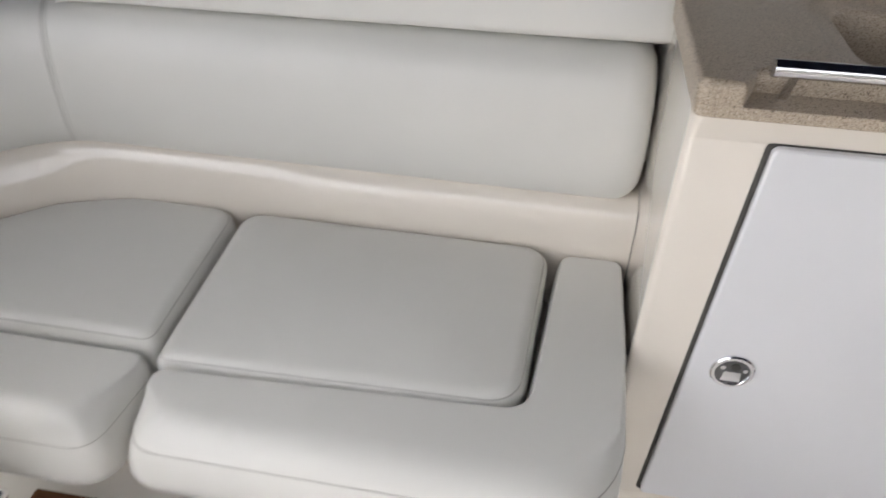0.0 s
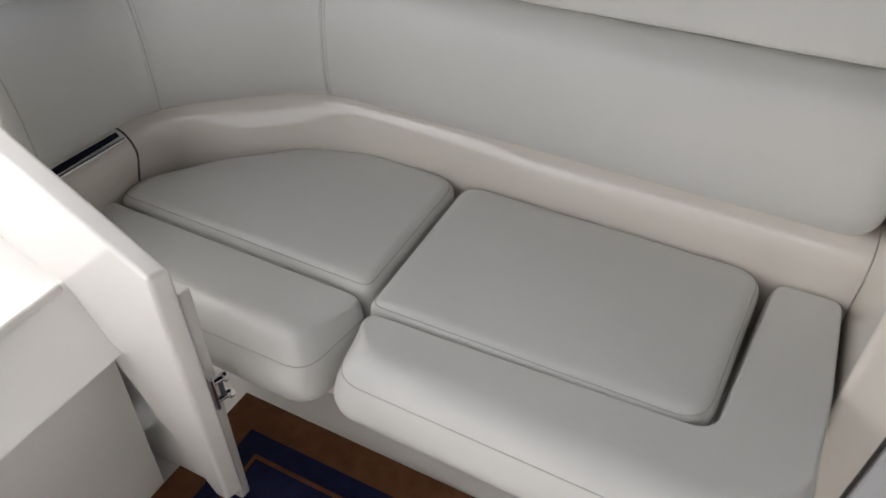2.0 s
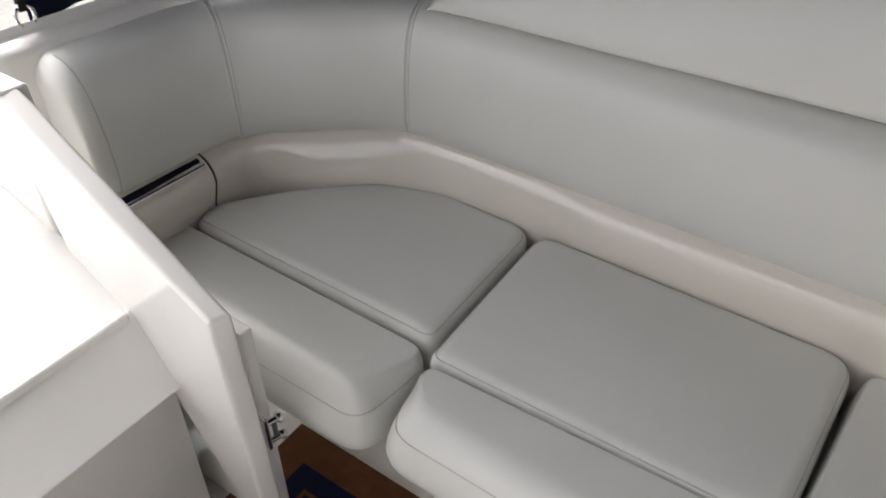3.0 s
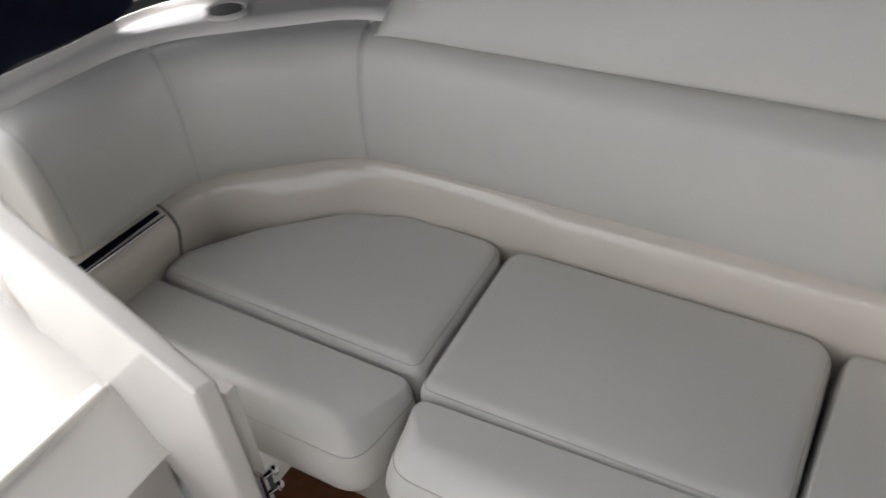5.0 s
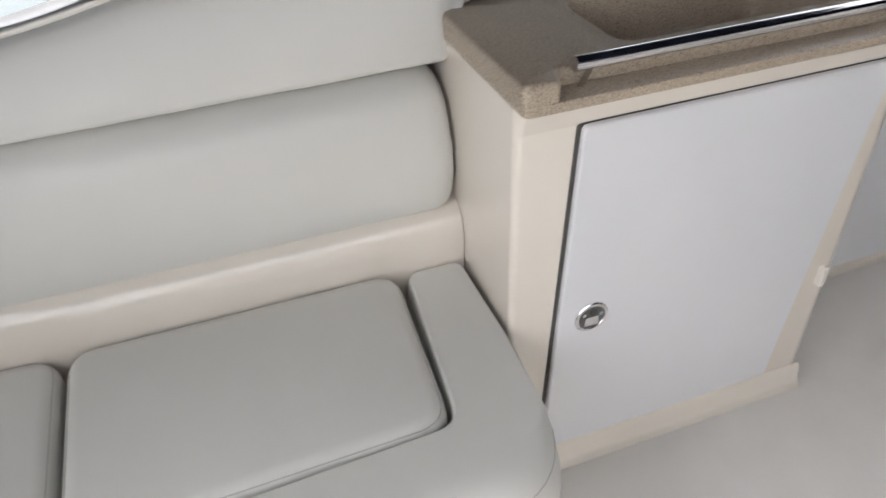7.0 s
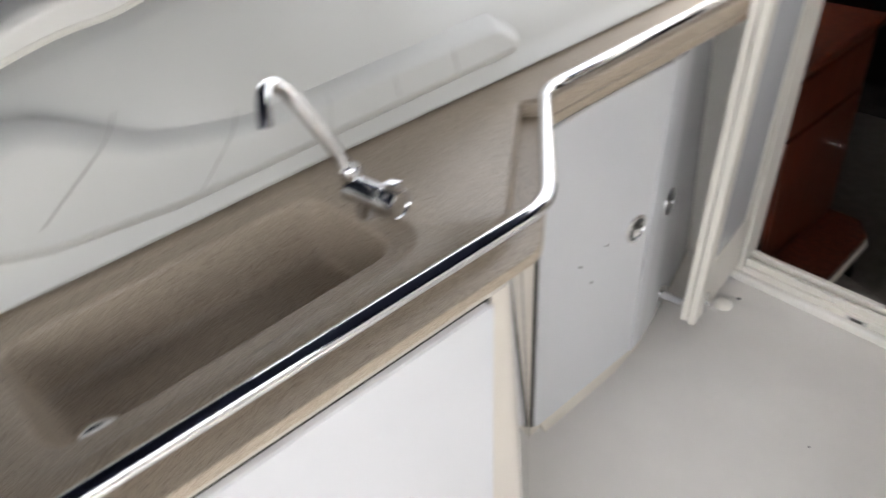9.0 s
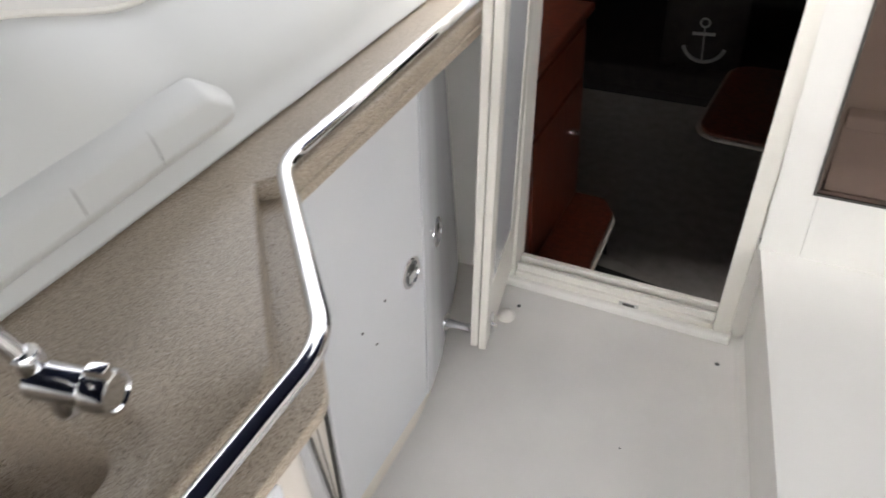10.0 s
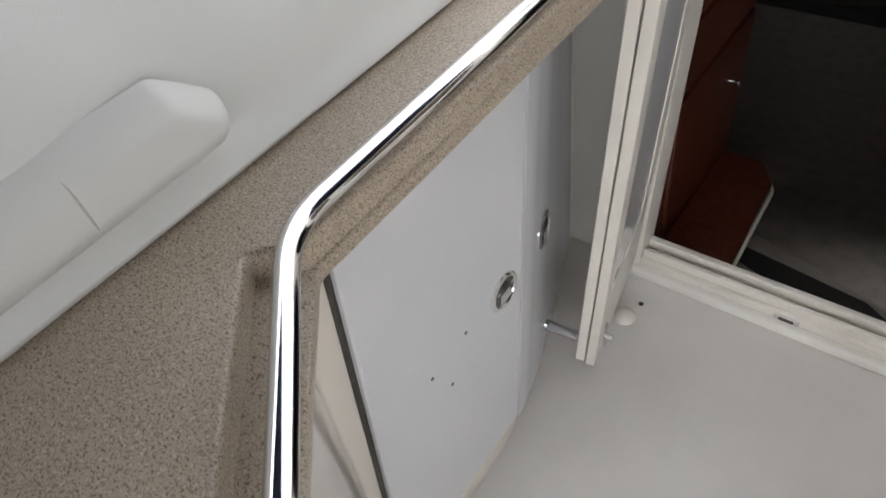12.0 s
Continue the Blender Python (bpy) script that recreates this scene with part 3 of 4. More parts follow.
part("gasket", panel_x(FX - 0.001, 0.107, 0.752, 0.072, 0.879, 0.005, lean=0.034, lean_far=0.068), RUBBER, root, "dark door gasket")
fd = part("door", panel_x(FX + 0.004, 0.114, 0.746, 0.078, 0.875, 0.012, lean=0.034, lean_far=0.068), PANELW, root, "smooth white door panel")
part("gasket", panel_x(TX - 0.001, 1.164, 1.584, 0.030, 0.857, 0.005, lean=0.063, lean_far=0.095), RUBBER, root, "dark door gasket")
td = part("door", panel_x(TX + 0.004, 1.172, 1.582, 0.036, 0.853, 0.010, lean=0.063, lean_far=0.095), PANELW, root, "smooth white door panel")
curve_path = smooth_path([(-0.430, 1.985), (-0.385, 1.87), (-0.338, 1.77), (-0.302, 1.69), (-0.282, 1.62), (-0.278, 1.586)], 0.05, seg=6, step=0.015)
bm = sweep(curve_path, [(0.0, 0.03), (0.010, 0.03), (0.010, 0.853), (0.0, 0.853)])
for v in bm.verts:
    v.co.y -= (0.853 - v.co.z) * 0.115 * lerp_table([(1.6, 1.0), (1.95, 0.0)], v.co.y)
td2 = part("door", bm, PANELW, root, "curved white door panel", smooth=60)


def round_latch(parent, x, y, z, r=0.031, turn=0.0):
    o = part("latch", spin([(r, 0.0), (r, 0.003), (r * 0.93, 0.0055), (r * 0.80, 0.0058), (r * 0.76, 0.003), (0.0, 0.003)], (x, y, z), "x", 32), CHROME, parent, "round chrome push latch")
    part("recess", spin([(r * 0.755, 0.003), (r * 0.755, 0.0034), (0.0, 0.0035)], (x, y, z), "x", 28), STEEL_DARK, o, "dark recessed latch face")
    part("paddle", loft([[(x + h, y - r * 0.45 + e, z - r * 0.55 + e), (x + h, y + r * 0.45 - e, z - r * 0.55 + e), (x + h, y + r * 0.38 - e, z + r * 0.05 - e), (x + h, y - r * 0.38 + e, z + r * 0.05 - e)] for h, e in ((0.0034, 0.0), (0.0055, 0.0), (0.0062, 0.0015))]), CHROME, o, "chrome latch paddle")
    part("button", spin([(r * 0.22, 0.0034), (r * 0.22, 0.0060), (r * 0.14, 0.0068), (0.0, 0.0068)], (x, y + r * 0.08, z + r * 0.36), "x", 14), RUBBER, o, "dark latch button")
    part("lug", spin([(r * 0.12, 0.0034), (r * 0.12, 0.0055), (0.0, 0.0058)], (x, y - r * 0.48, z + r * 0.28), "x", 12), CHROME, o)
    part("lug", spin([(r * 0.12, 0.0034), (r * 0.12, 0.0055), (0.0, 0.0058)], (x, y + r * 0.54, z + r * 0.18), "x", 12), CHROME, o)
    m = Matrix.Translation((x, y, z)) @ Matrix.Rotation(radians(turn), 4, "Z") @ Matrix.Translation((-x, -y, -z))
    for piece in (o, *o.children):
        piece.data.transform(m)
    return o


round_latch(fd, FX + 0.016, 0.165, 0.455, 0.036)
round_latch(td, TX + 0.014, 1.476, 0.462, 0.038)
round_latch(td2, -0.2925, 1.648, 0.444, 0.038, 16.0)
settle(root)

# worktop
root = thing("worktop", -0.15, 0.8, 0.90, "speckled sand-coloured solid-surface worktop with moulded sink", "worktop")
low = rounded([(-0.30, -0.006), (0.055, -0.006), (0.055, 0.81), (-0.185, 1.095), (-0.185, 2.02), (-0.26, 2.02), (-0.26, 1.05), (-0.03, 0.78), (-0.03, 0.10), (-0.30, 0.10)], [0.005, 0.016, 0.06, 0.03, 0, 0, 0, 0, 0, 0], 5)
part("front_lip", slab(low, 0.925, 0.944, 0.004, 2), SOLID, root)
up = rounded([(-0.34, -0.007), (0.053, -0.007), (0.053, 0.052), (0.006, 0.070), (0.006, 0.795), (-0.226, 1.060), (-0.190, 1.088), (-0.190, 2.02), (-0.37, 2.02)], [0.03, 0.016, 0.008, 0.008, 0.05, 0.008, 0.02, 0, 0], 5)
sink = outline([(-0.272, 0.215), (-0.052, 0.215), (-0.064, 0.672), (-0.268, 0.664)], 0.045)


def worktop_top():
    bm = bmesh.new()
    TZ = 0.974

    def ring(line, z):
        return [bm.verts.new((p[0], p[1], z)) for p in line]

    def wall(a, b):
        n = len(a)
        for i in range(n):
            bm.faces.new((a[i], a[(i + 1) % n], b[(i + 1) % n], b[i]))
    o = [Vector(p) for p in up]
    r0, r1, r2 = ring(o, 0.943), ring(o, TZ - 0.008), ring(offset(o, 0.007), TZ)
    wall(r0, r1), wall(r1, r2)
    i0 = ring(sink(-0.036), TZ)
    levels = [(-0.031, 0.003), (-0.024, 0.0045), (-0.006, 0.006), (0.0, 0.0085), (0.004, 0.014), (0.016, 0.085), (0.022, 0.097), (0.034, 0.104), (0.06, 0.106)]
    prev = i0
    for d, h in levels:
        nxt = ring(sink(d), TZ - h)
        wall(prev, nxt)
        prev = nxt
    bm.faces.new(prev)
    es = [bm.edges.get((r2[i], r2[(i + 1) % len(r2)])) for i in range(len(r2))] + [bm.edges.get((i0[i], i0[(i + 1) % len(i0)])) for i in range(len(i0))]
    bmesh.ops.triangle_fill(bm, use_beauty=True, use_dissolve=False, edges=es)
    return bm


part("top", worktop_top(), SOLID, root, smooth=50)
part("drain", spin([(0.034, 0.868), (0.034, 0.870), (0.030, 0.8725), (0.022, 0.8715), (0.018, 0.8695), (0.0, 0.8695)], (-0.150, 0.264, 0)), CHROME, root, "chrome sink drain ring")
settle(root)

# rail
root = thing("grab_rail", 0.045, 0.5, 0.95, "polished steel grab rail along the worktop edge", "rail")
part("bar", tube(bend([(0.045, 0.075, 0.995), (0.045, 0.835, 0.998), (-0.200, 1.092, 0.990), (-0.206, 2.02, 0.988)], 0.045, 8), 0.0115, 16), CHROME, root)
for y in (0.105,):
    part("post", tube([(0.016, y, 0.943), (0.042, y, 0.99)], 0.006, 12), CHROME, root)
for y in (1.95,):
    part("post", tube([(-0.202, y, 0.973), (-0.202, y, 0.986)], 0.008, 12), CHROME, root)
settle(root)

# tap
root = thing("tap", -0.10, 0.70, 0.974, "chrome folding galley tap beside the sink", "tap")
part("body", tube([(-0.178, 0.681, 1.006), (-0.172, 0.683, 1.006), (-0.127, 0.695, 1.001)], 0.0195, 24), CHROME, root)
kn = spin([(0.0185, 0.0), (0.0185, 0.003), (0.0220, 0.005), (0.0230, 0.008), (0.0230, 0.026), (0.0215, 0.032), (0.018, 0.033), (0.016, 0.030), (0.008, 0.030), (0.0, 0.030)], (0, 0, 0), "x", 20)
bmesh.ops.transform(kn, matrix=Matrix.Translation((-0.127, 0.695, 1.001)) @ Matrix.Rotation(radians(14), 4, "Z"), verts=kn.verts[:])
part("knob", kn, CHROME, root)
tab = box((0.012, -0.007, 0.020), (0.034, 0.007, 0.034), 0.003)
bmesh.ops.transform(tab, matrix=Matrix.Translation((-0.127, 0.695, 1.001)) @ Matrix.Rotation(radians(14), 4, "Z"), verts=tab.verts[:])
part("lever", tab, CHROME, root)
part("collar", spin([(0.0125, -0.012), (0.015, -0.006), (0.015, 0.008), (0.0115, 0.014)], (-0.176, 0.684, 1.026)), CHROME, root)
part("base", spin([(0.016, 0.968), (0.016, 0.982), (0.013, 0.99), (0.013, 1.0)], (-0.156, 0.687, 0)), CHROME, root)
part("spout", tube(bend([(-0.172, 0.684, 1.01), (-0.190, 0.678, 1.06), (-0.212, 0.640, 1.150), (-0.210, 0.615, 1.178), (-0.185, 0.592, 1.172), (-0.172, 0.580, 1.140)], 0.025, 5), 0.0095, 12), CHROME, root)
settle(root)

# ---- open cabin door ----
def leaf(parent, a, b, z0, z1, half):
    a, b = Vector(a), Vector(b)
    t = (b - a).normalized()
    n = Vector((-t.y, t.x)) * half

    def block(u0, u1, za, zb, k=1.0):
        p, q = a + t * u0, a + t * u1
        bm = loft([[(*(p - n * k), z), (*(q - n * k), z), (*(q + n * k), z), (*(p + n * k), z)] for z in (za, zb)])
        bmesh.ops.bevel(bm, geom=bm.edges[:], offset=0.0025, segments=2, profile=0.5, affect="EDGES")
        return bm
    w = (b - a).length
    lf = part("leaf", block(0, 0.055, z0, z1), FRAMEW, parent)
    part("stile", block(w - 0.055, w, z0, z1), FRAMEW, lf)
    part("bottom_rail", block(0.0551, w - 0.0551, z0, z0 + 0.20), FRAMEW, lf)
    part("top_rail", block(0.0551, w - 0.0551, z1 - 0.08, z1), FRAMEW, lf)
    # reflective acrylic pane: its whitish reflection is given as panel white
    part("pane", block(0.0551, w - 0.0551, z0 + 0.2005, z1 - 0.0805, 0.75), PANELW, lf, "acrylic pane with its pale reflection put in as white")


root = thing("cabin_door", -0.23, 1.85, 0.07, "ivory bifold cabin door folded open against the bar", "door")
leaf(root, (-0.276, 1.985), (-0.213, 1.653), 0.075, 1.17, 0.010)
leaf(root, (-0.252, 1.985), (-0.190, 1.655), 0.070, 1.17, 0.010)
for ob in root.children_recursive:
    lean(ob, 0.072)
part("bolt", box((-0.186, 1.70, 0.09), (-0.179, 1.715, 0.16), 0.002), CHROME, root, "steel flush bolt")
part("bolt_knob", tube([(-0.186, 1.708, 0.12), (-0.165, 1.708, 0.12)], 0.005, 10), CHROME, root, "steel bolt knob")
settle(root)

root = thing("door_stay", -0.27, 1.70, 0.08, "steel door hold-back bracket between bar and cabin door", "door stay")
part("plate", spin([(0.027, 0.0), (0.027, 0.003), (0.023, 0.006), (0.0, 0.006)], (-0.316, 1.69, 0.092), "x", 20), CHROME, root)
part("arm", tube([(-0.313, 1.69, 0.092), (-0.262, 1.692, 0.094), (-0.238, 1.693, 0.095)], 0.0125, 14), CHROME, root)
part("catch", box((-0.252, 1.682, 0.084), (-0.238, 1.702, 0.106), 0.003), CHROME, root)
settle(root)
root = thing("floor_stop", -0.205, 1.86, 0.0, "clear domed door stop on the floor", "door stop")
part("dome", spin([(0.026, 0.0), (0.026, 0.006), (0.020, 0.016), (0.010, 0.022), (0.0, 0.023)], (-0.205, 1.86, 0.0)), FRAMEW, root)
settle(root)


# ---- small fittings ----
def screw(name, at, axis, r=0.005, label="small steel screw head", mat=None):
    ob = part(name, spin([(r, 0.0), (r, 0.0008), (r * 0.7, 0.0018), (0.0, 0.0018)], (0, 0, 0), axis, 14), mat or STEEL_DARK)
    ob.location = at
    return tagged(ob, label, "screw", group="screws")


for at in ((-0.188, 1.915, 0.0), (0.380, 1.911, 0.0), (0.082, -0.064, 0.0), (0.171, -0.178, 0.0), (0.22, 1.55, 0.0)):
    screw("screw", at, "z", 0.006 if at[1] != 1.55 else 0.0025)
for y, z in ((1.367, 0.472), (1.274, 0.462), (1.3145, 0.3925)):
    screw("screw", (TX + 0.014, y, z), "x", 0.0035, "small screw hole in the white door panel")
screw("screw", (FX, 0.112, 0.882), "x", 0.006, "steel screw in the cream cabinet edge", CHROME)
screw("screw", (FX, 0.78, 0.884), "x", 0.005, "steel screw in the cream cabinet edge", CHROME)

root = thing("door_catch", 0.113, 1.996, 0.04, "recessed steel catch in the door threshold", "catch")
part("plate", box((0.085, 1.9985, 0.033), (0.141, 2.0, 0.047), 0.0007), CHROME, root)
part("slot", box((0.097, 1.9975, 0.036), (0.129, 1.9987, 0.044)), RUBBER, root)
settle(root)

# floor step lip under the door frame
tagged(part("trim_threshold", box((DX0 - 0.05, 1.985, 0.0), (DX1 + 0.05, 2.03, 0.028), 0.008, 3), GELWHITE), "white moulded threshold lip", "threshold", kind="structure")
# hatch joint in the floor
tagged(part("trim_hatch_joint", box((0.02, -0.112, 0.0), (1.2, -0.108, 0.0015)), RUBBER), "dark joint of the floor hatch", "joint", kind="structure")
# coved strip where the bar meets the floor
tagged(part("baseboard_bar", sweep([(-0.44, 1.98), (-0.385, 1.82), (-0.335, 1.66), (-0.300, 1.54), (-0.284, 1.42), (TX + 0.001, 1.14)], [(0.0, 0.0), (0.018, 0.0), (0.010, 0.004), (0.005, 0.012), (0.002, 0.024), (0.0, 0.03)]), GELCOAT, smooth=80), "cream coved skirting under the bar doors", "baseboard", kind="structure")
tagged(part("baseboard_bar_front", sweep([(FX + 0.001, 0.80), (FX + 0.001, 0.02)], [(0.0, 0.0), (0.030, 0.0), (0.020, 0.006), (0.012, 0.018), (0.008, 0.05), (0.0, 0.06)]), GELCOAT, smooth=80), "cream coved skirting under the bar doors", "baseboard", kind="structure")

# fridge door hinge block
root = thing("hinge_block", 0.03, 0.76, 0.36, "ivory plastic hinge block on the cabinet edge", "hinge")
part("block", box((FX, 0.752, 0.335), (FX + 0.018, 0.768, 0.385), 0.003), FRAMEW, root)
part("pin", tube([(FX + 0.012, 0.760, 0.33), (FX + 0.012, 0.760, 0.39)], 0.003, 8), CHROME, root)
settle(root)

# vent slot under the settee
root = thing("vent_plate", 0.1, -0.73, 0.25, "small cream vent plate under the settee", "vent")
part("plate", box((0.10, -0.78, 0.235), (0.106, -0.70, 0.262), 0.002), FRAMEW, root)
for k in range(3):
    part("slat", box((0.106, -0.775, 0.240 + 0.007 * k), (0.1075, -0.705, 0.2435 + 0.007 * k)), RUBBER, root)
settle(root)

# gate fittings on the stern wing
root = thing("gate_catch", 0.43, -0.945, 0.39, "chrome gate catch on the stern wing", "catch")
part("plate", box((0.437, -0.965, 0.355), (0.446, -0.945, 0.435), 0.002), CHROME, root)
for z in (0.372, 0.418):
    part("stud", tube([(0.438, -0.952, z), (0.418, -0.945, z)], 0.006, 12), CHROME, root)
    part("knob", spin([(0.006, -0.008), (0.010, -0.003), (0.010, 0.004), (0.0, 0.008)], (0.415, -0.944, z), "x", 14), CHROME, root)
part("lever", tube([(0.424, -0.948, 0.372), (0.424, -0.948, 0.418)], 0.005, 10), STEEL_DARK, root)
settle(root)

# hinged lid at the end of the ledge
LID = [(o + 0.022 * max(0.0, min(1.0, (z - 0.47) / 0.08)) if o > -0.02 else o, z) for o, z in LEDGE]
root = thing("hinged_lid", 0.2, -1.46, 0.45, "cream moulded locker lid with a steel piano hinge", "lid")
part("lid", sweep(smooth_path([(0.091, -1.4793), (0.40, -1.4885)], 0.01), LID), GELCOAT, root, smooth=60)
part("joint", sweep([(0.0855, -1.4791), (0.0905, -1.4793)], [(o + 0.0008, z) for o, z in LID]), RUBBER, root, "dark lid joint")
part("hinge_leaf", sweep([(0.10, -1.480), (0.36, -1.487)], [(0.034, 0.575), (0.037, 0.578), (0.018, 0.594), (0.016, 0.590)]), CHROME, root)
part("hinge_barrel", tube([(0.10, -1.443, 0.582), (0.36, -1.450, 0.582)], 0.006, 12), CHROME, root)
settle(root)

# cup holder in the coaming
root = thing("cup_holder", -0.236, -1.472, 0.885, "moulded cup holder in the white coaming", "cup holder")
part("rim", spin([(0.036, 0.0), (0.044, 0.005), (0.049, 0.003), (0.052, -0.002), (0.050, -0.006), (0.036, -0.006)], (-0.236, -1.472, 0.897), "z", 28), GELWHITE, root)
# no depth modelled: the hollow's shade is a flat dark disc
part("well", spin([(0.037, 0.0), (0.037, 0.003), (0.0, 0.0031)], (-0.236, -1.472, 0.896), "z", 28), RUBBER, root, "flat dark disc for the shade inside the cup well")
settle(root)

# stern rail and hook behind the wing
root = thing("stern_rail", 0.49, -1.45, 0.89, "short chrome grab bar beside the stern steps", "rail")
part("bar", tube(bend([(0.462, -1.385, 0.920), (0.465, -1.385, 0.948), (0.465, -1.47, 0.948), (0.462, -1.47, 0.920)], 0.012, 5), 0.006, 12), CHROME, root)
settle(root)
root = thing("wing_stud", 0.475, -1.33, 0.90, "steel snap stud on the stern wing", "stud")
part("stud", spin([(0.007, 0.0), (0.007, 0.004), (0.0, 0.007)], (0.478, -1.30, 0.85), "x", 12), CHROME, root)
settle(root)
root = thing("curtain_shackle", 0.268, -1.632, 0.92, "steel shackle at the canvas curtain's corner", "shackle")
part("ring", tube([(0.268 + 0.018 * math.cos(a), -1.632, 0.92 + 0.022 * math.sin(a)) for a in (2 * math.pi * k / 16 for k in range(16))], 0.004, 8, closed=True), CHROME, root)
part("strap", box((0.261, -1.640, 0.93), (0.275, -1.628, 1.08)), CABINDARK, root)
settle(root)

# ---- smoked locker beside the doorway ----
root = thing("side_locker", 0.8, 2.0, 0.45, "smoked acrylic locker window in the white helm bulkhead", "locker")
for lo, hi in (((0.405, 0.35), (0.494, 1.22)), ((1.27, 0.35), (1.74, 1.22)), ((0.4945, 0.35), (1.2695, 0.545)), ((0.4945, 1.15), (1.2695, 1.22))):
    part("surround", box((lo[0], 1.985, lo[1]), (hi[0], 2.029, hi[1])), GELWHITE, root)
part("window", box((0.488, 1.979, 0.538), (1.276, 1.984, 1.156), 0.001), SMOKED, root, "smoked acrylic window")
part("gasket", box((0.482, 1.978, 0.532), (1.276, 1.983, 0.538)), RUBBER, root)
part("gasket", box((0.482, 1.978, 0.538), (0.488, 1.983, 1.156)), RUBBER, root)
part("shelf", slab(outline([(0.50, 1.985), (1.26, 1.985), (1.26, 2.028), (0.50, 2.028)], 0.008), 0.70, 0.73, 0.004), GELWHITE, root)
part("moulded_back", sweep([(1.26, 2.029), (0.50, 2.029)], [(0.0, 0.546), (0.038, 0.546), (0.030, 0.57), (0.012, 0.62), (0.006, 0.68), (0.0, 0.70)]), GELWHITE, root, smooth=70)
settle(root)

# ---- cabin beyond the doorway ----
tagged(part("floor_cabin", box((-1.2, 2.08, -0.50), (1.6, 5.2, -0.45)), CABINGREY), "grey carpeted cabin floor", "floor", kind="structure")
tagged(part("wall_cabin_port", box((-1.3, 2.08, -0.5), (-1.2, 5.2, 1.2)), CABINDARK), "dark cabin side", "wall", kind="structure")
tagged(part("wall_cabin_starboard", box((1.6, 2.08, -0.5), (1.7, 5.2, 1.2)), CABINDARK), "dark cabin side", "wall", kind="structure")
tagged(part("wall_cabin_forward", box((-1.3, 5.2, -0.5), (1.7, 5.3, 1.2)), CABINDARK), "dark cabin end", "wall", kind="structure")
tagged(part("ceiling_cabin", box((-1.3, 2.08, 1.22), (1.7, 5.3, 1.27)), GELWHITE), "cabin roof", "ceiling", kind="structure")
root = thing("galley_cabinet", -0.6, 2.5, -0.45, "polished cherry galley cabinet inside the cabin", "cabinet")
part("body", box((-1.19, 2.085, -0.45), (-0.245, 2.62, 0.62), 0.008), CHERRY, root)
part("top", box((-1.19, 2.085, 0.62), (-0.225, 2.64, 0.65), 0.01), CHERRY, root)
part("door", box((-0.245, 2.13, 0.02), (-0.232, 2.58, 0.42), 0.004), CHERRY, root)
part("drawer", box((-0.245, 2.13, 0.44), (-0.232, 2.58, 0.60), 0.004), CHERRY, root)
part("knob", spin([(0.006, 0), (0.005, 0.010), (0.010, 0.018), (0.010, 0.022), (0.0, 0.025)], (-0.232, 2.48, 0.27), "x", 12), CHROME, root)
settle(root)
root = thing("companion_step", -0.15, 2.4, -0.45, "cherry companionway step with a pale moulded edge", "step")
part("tread", slab(outline([(-0.243, 2.09), (-0.06, 2.09), (-0.075, 2.52), (-0.13, 2.60), (-0.243, 2.60)], [0, 0, 0.06, 0.04, 0]), -0.075, -0.045, 0.006), CHERRY, root)
part("nosing", slab(outline([(-0.243, 2.09), (-0.052, 2.09), (-0.066, 2.527), (-0.126, 2.609), (-0.243, 2.609)], [0, 0, 0.06, 0.04, 0]), -0.095, -0.0755, 0.004), GELCOAT, root, "pale moulded edge")
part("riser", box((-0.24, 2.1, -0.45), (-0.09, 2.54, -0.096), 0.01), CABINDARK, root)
settle(root)
root = thing("lower_step", 0.0, 2.4, -0.45, "grey carpeted lower companionway step with a black mat", "step")
part("block", slab(outline([(-0.24, 2.09), (0.36, 2.09), (0.36, 2.30), (0.31, 2.33), (-0.138, 2.468), (-0.24, 2.27)], [0.003, 0.003, 0.01, 0.01, 0.02, 0.01]), -0.45, -0.17, 0.01), CABINGREY, root)
part("mat", slab(outline([(-0.115, 2.325), (0.29, 2.20), (0.34, 2.27), (0.25, 2.325), (-0.085, 2.37)], 0.008), -0.17, -0.164), TIMBERMAT, root, "black rubber mat")
settle(root)
root = thing("cabin_table", 0.45, 3.1, -0.45, "dark cherry cabin table with a rounded pale rim", "table")
part("top", slab(outline([(0.10, 2.90), (0.85, 2.86), (0.85, 3.50), (0.14, 3.50)], [0.1, 0.05, 0.05, 0.1]), 0.085, 0.115, 0.006), CHERRY, root)
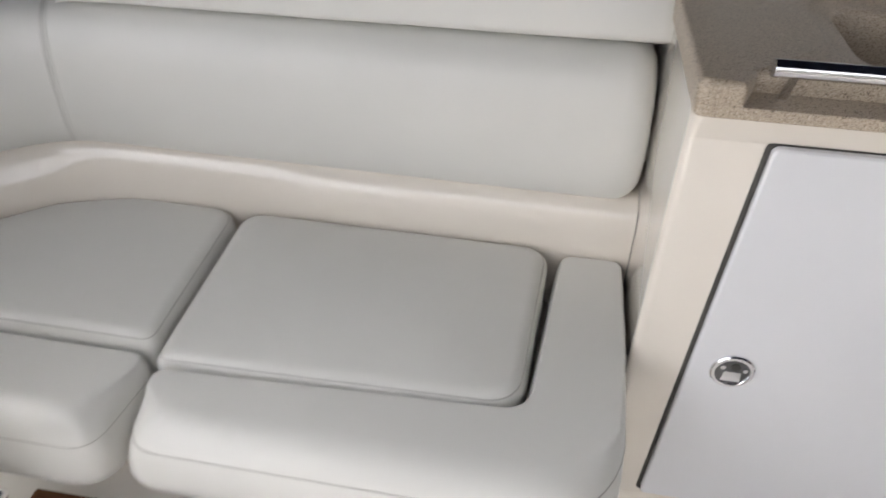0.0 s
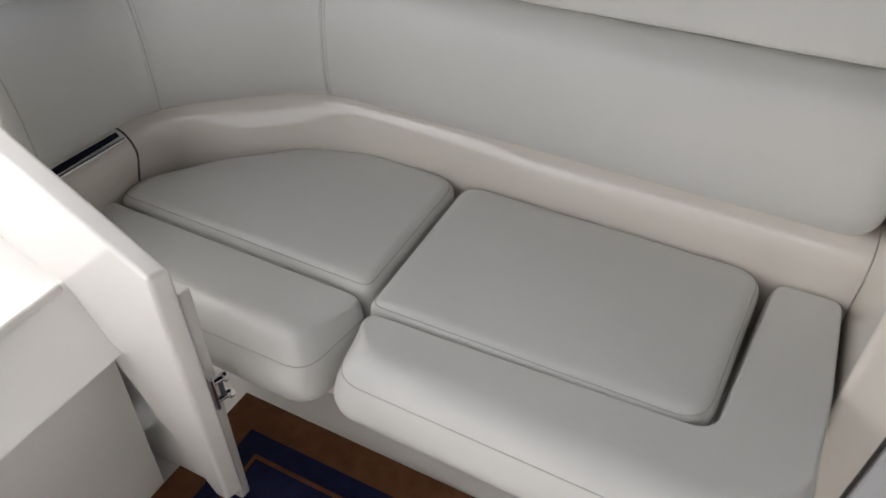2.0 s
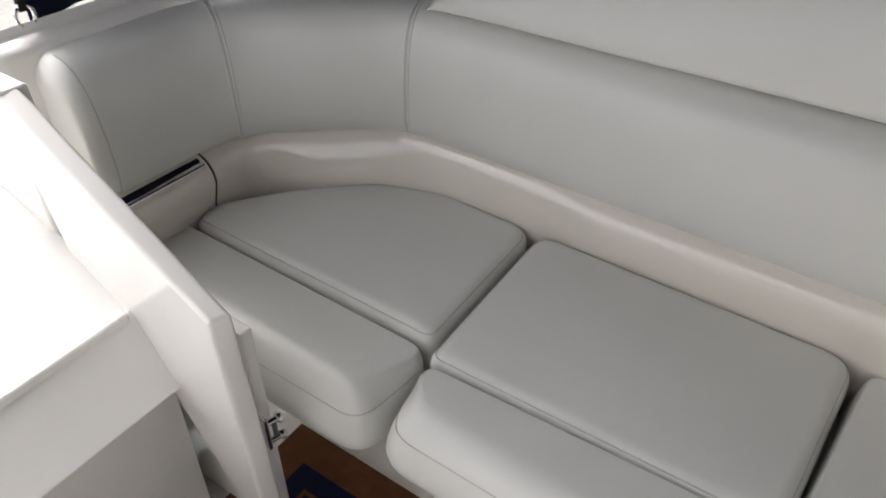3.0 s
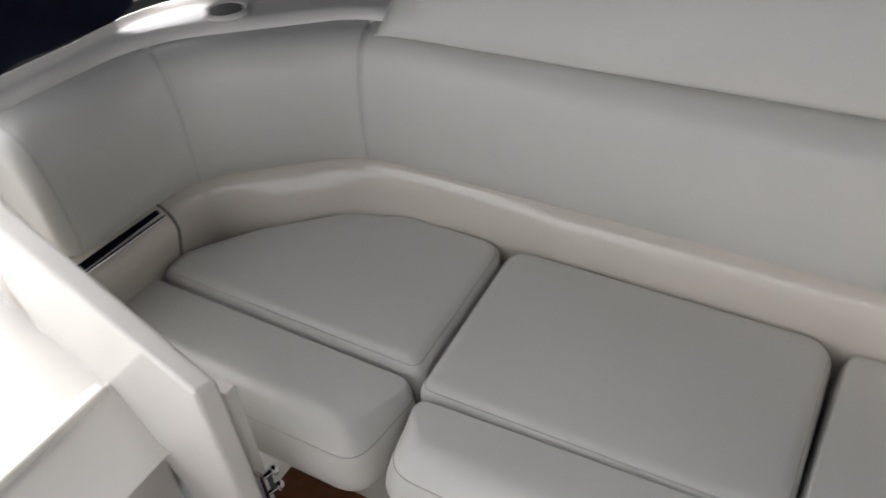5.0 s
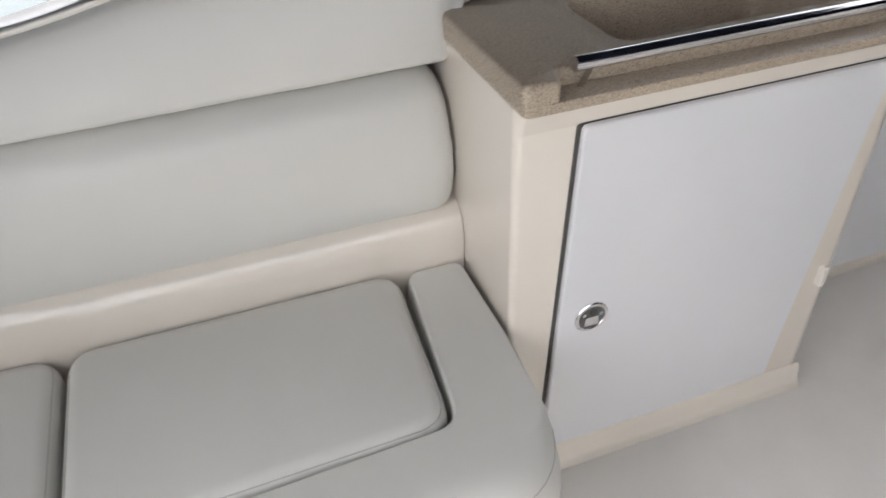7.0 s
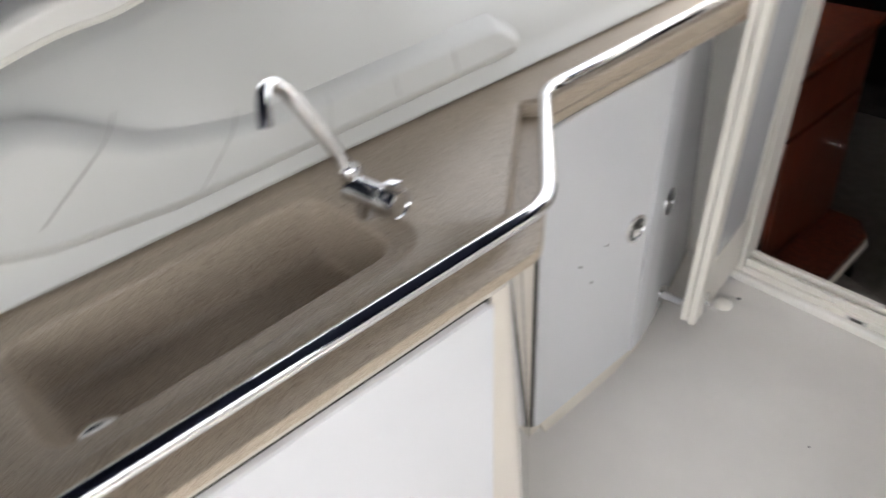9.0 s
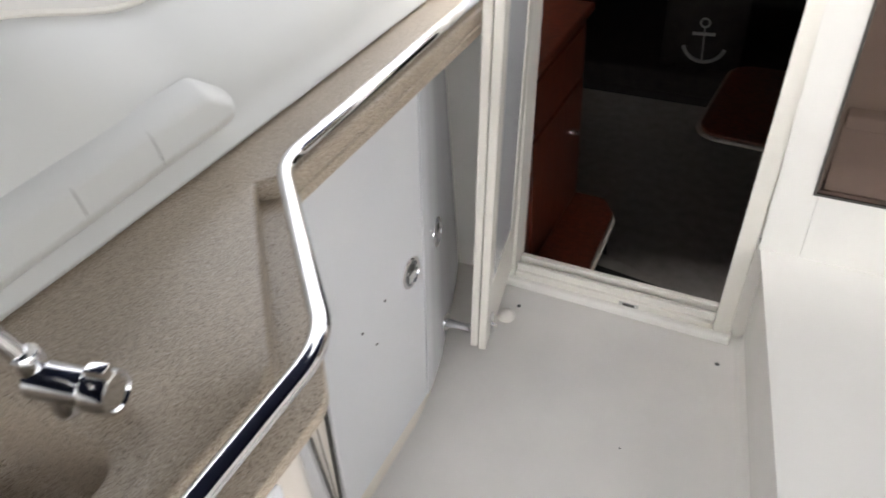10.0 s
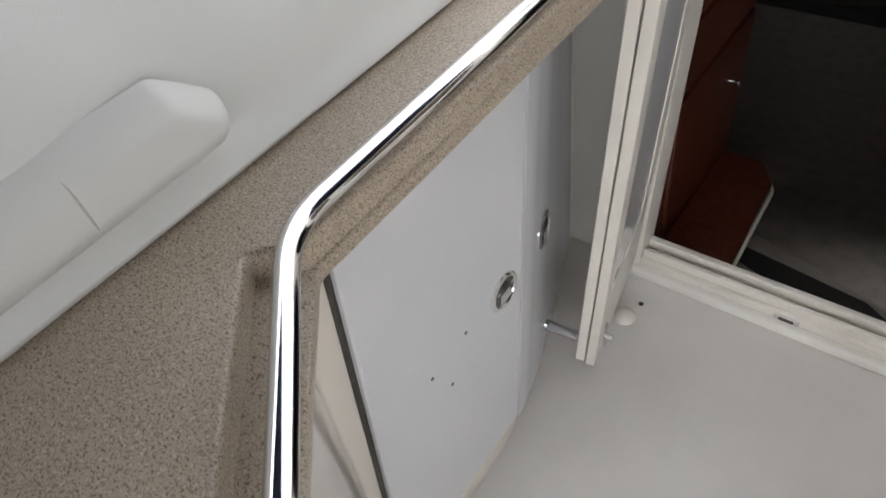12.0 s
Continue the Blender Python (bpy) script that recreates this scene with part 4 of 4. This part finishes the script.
part("rim", tube([(*p, 0.098) for p in outline([(0.095, 2.895), (0.855, 2.855), (0.855, 3.505), (0.135, 3.505)], [0.1, 0.05, 0.05, 0.1])(0)], 0.008, 8, closed=True), CABINGREY, root, "pale table rim")
part("pedestal", tube([(0.48, 3.2, -0.45), (0.48, 3.2, 0.085)], 0.035, 16), CHROME, root)
settle(root)
root = thing("cabin_berth", 0.0, 4.6, -0.45, "dark upholstered berth across the cabin end", "berth")
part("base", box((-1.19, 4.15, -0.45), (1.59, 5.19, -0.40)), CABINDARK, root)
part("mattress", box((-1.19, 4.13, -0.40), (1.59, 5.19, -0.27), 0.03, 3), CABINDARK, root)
settle(root)


def anchor_cushion():
    root = thing("throw_cushion", -0.10, 4.2, -0.27, "black throw cushion with a white anchor print", "cushion")
    n = 14
    bm = bmesh.new()
    for sgn in (-1, 1):
        g = [[bm.verts.new((-0.10 + (i / n - 0.5) * 0.40, 4.22 + sgn * 0.055 * ((1 - (2 * i / n - 1) ** 4) * (1 - (2 * j / n - 1) ** 4)), -0.27 + 0.40 * j / n)) for j in range(n + 1)] for i in range(n + 1)]
        for i in range(n):
            for j in range(n):
                bm.faces.new((g[i][j], g[i + 1][j], g[i + 1][j + 1], g[i][j + 1]))
    bmesh.ops.remove_doubles(bm, verts=bm.verts[:], dist=0.0005)
    part("cover", bm, CABINDARK, root, smooth=80)
    y = 4.158
    bm = tube([(-0.09, y, -0.02), (-0.08, y, -0.20)], 0.010, 8, flat=0.3)
    part("anchor_shank", bm, WHITEPRINT, root, "white printed anchor")
    part("anchor_stock", tube([(-0.145, y, -0.055), (-0.035, y, -0.05)], 0.009, 8), WHITEPRINT, root, "white printed anchor")
    part("anchor_ring", tube([(-0.092 + 0.022 * math.cos(a), y, 0.005 + 0.022 * math.sin(a)) for a in (2 * math.pi * k / 18 for k in range(18))], 0.005, 6, closed=True), WHITEPRINT, root, "white printed anchor")
    part("anchor_arm", tube([(-0.08 + 0.105 * math.sin(a), y, -0.10 - 0.10 * math.cos(a)) for a in (radians(-75 + 10 * k) for k in range(16))], 0.010, 8), WHITEPRINT, root, "white printed anchor")
    settle(root)


anchor_cushion()
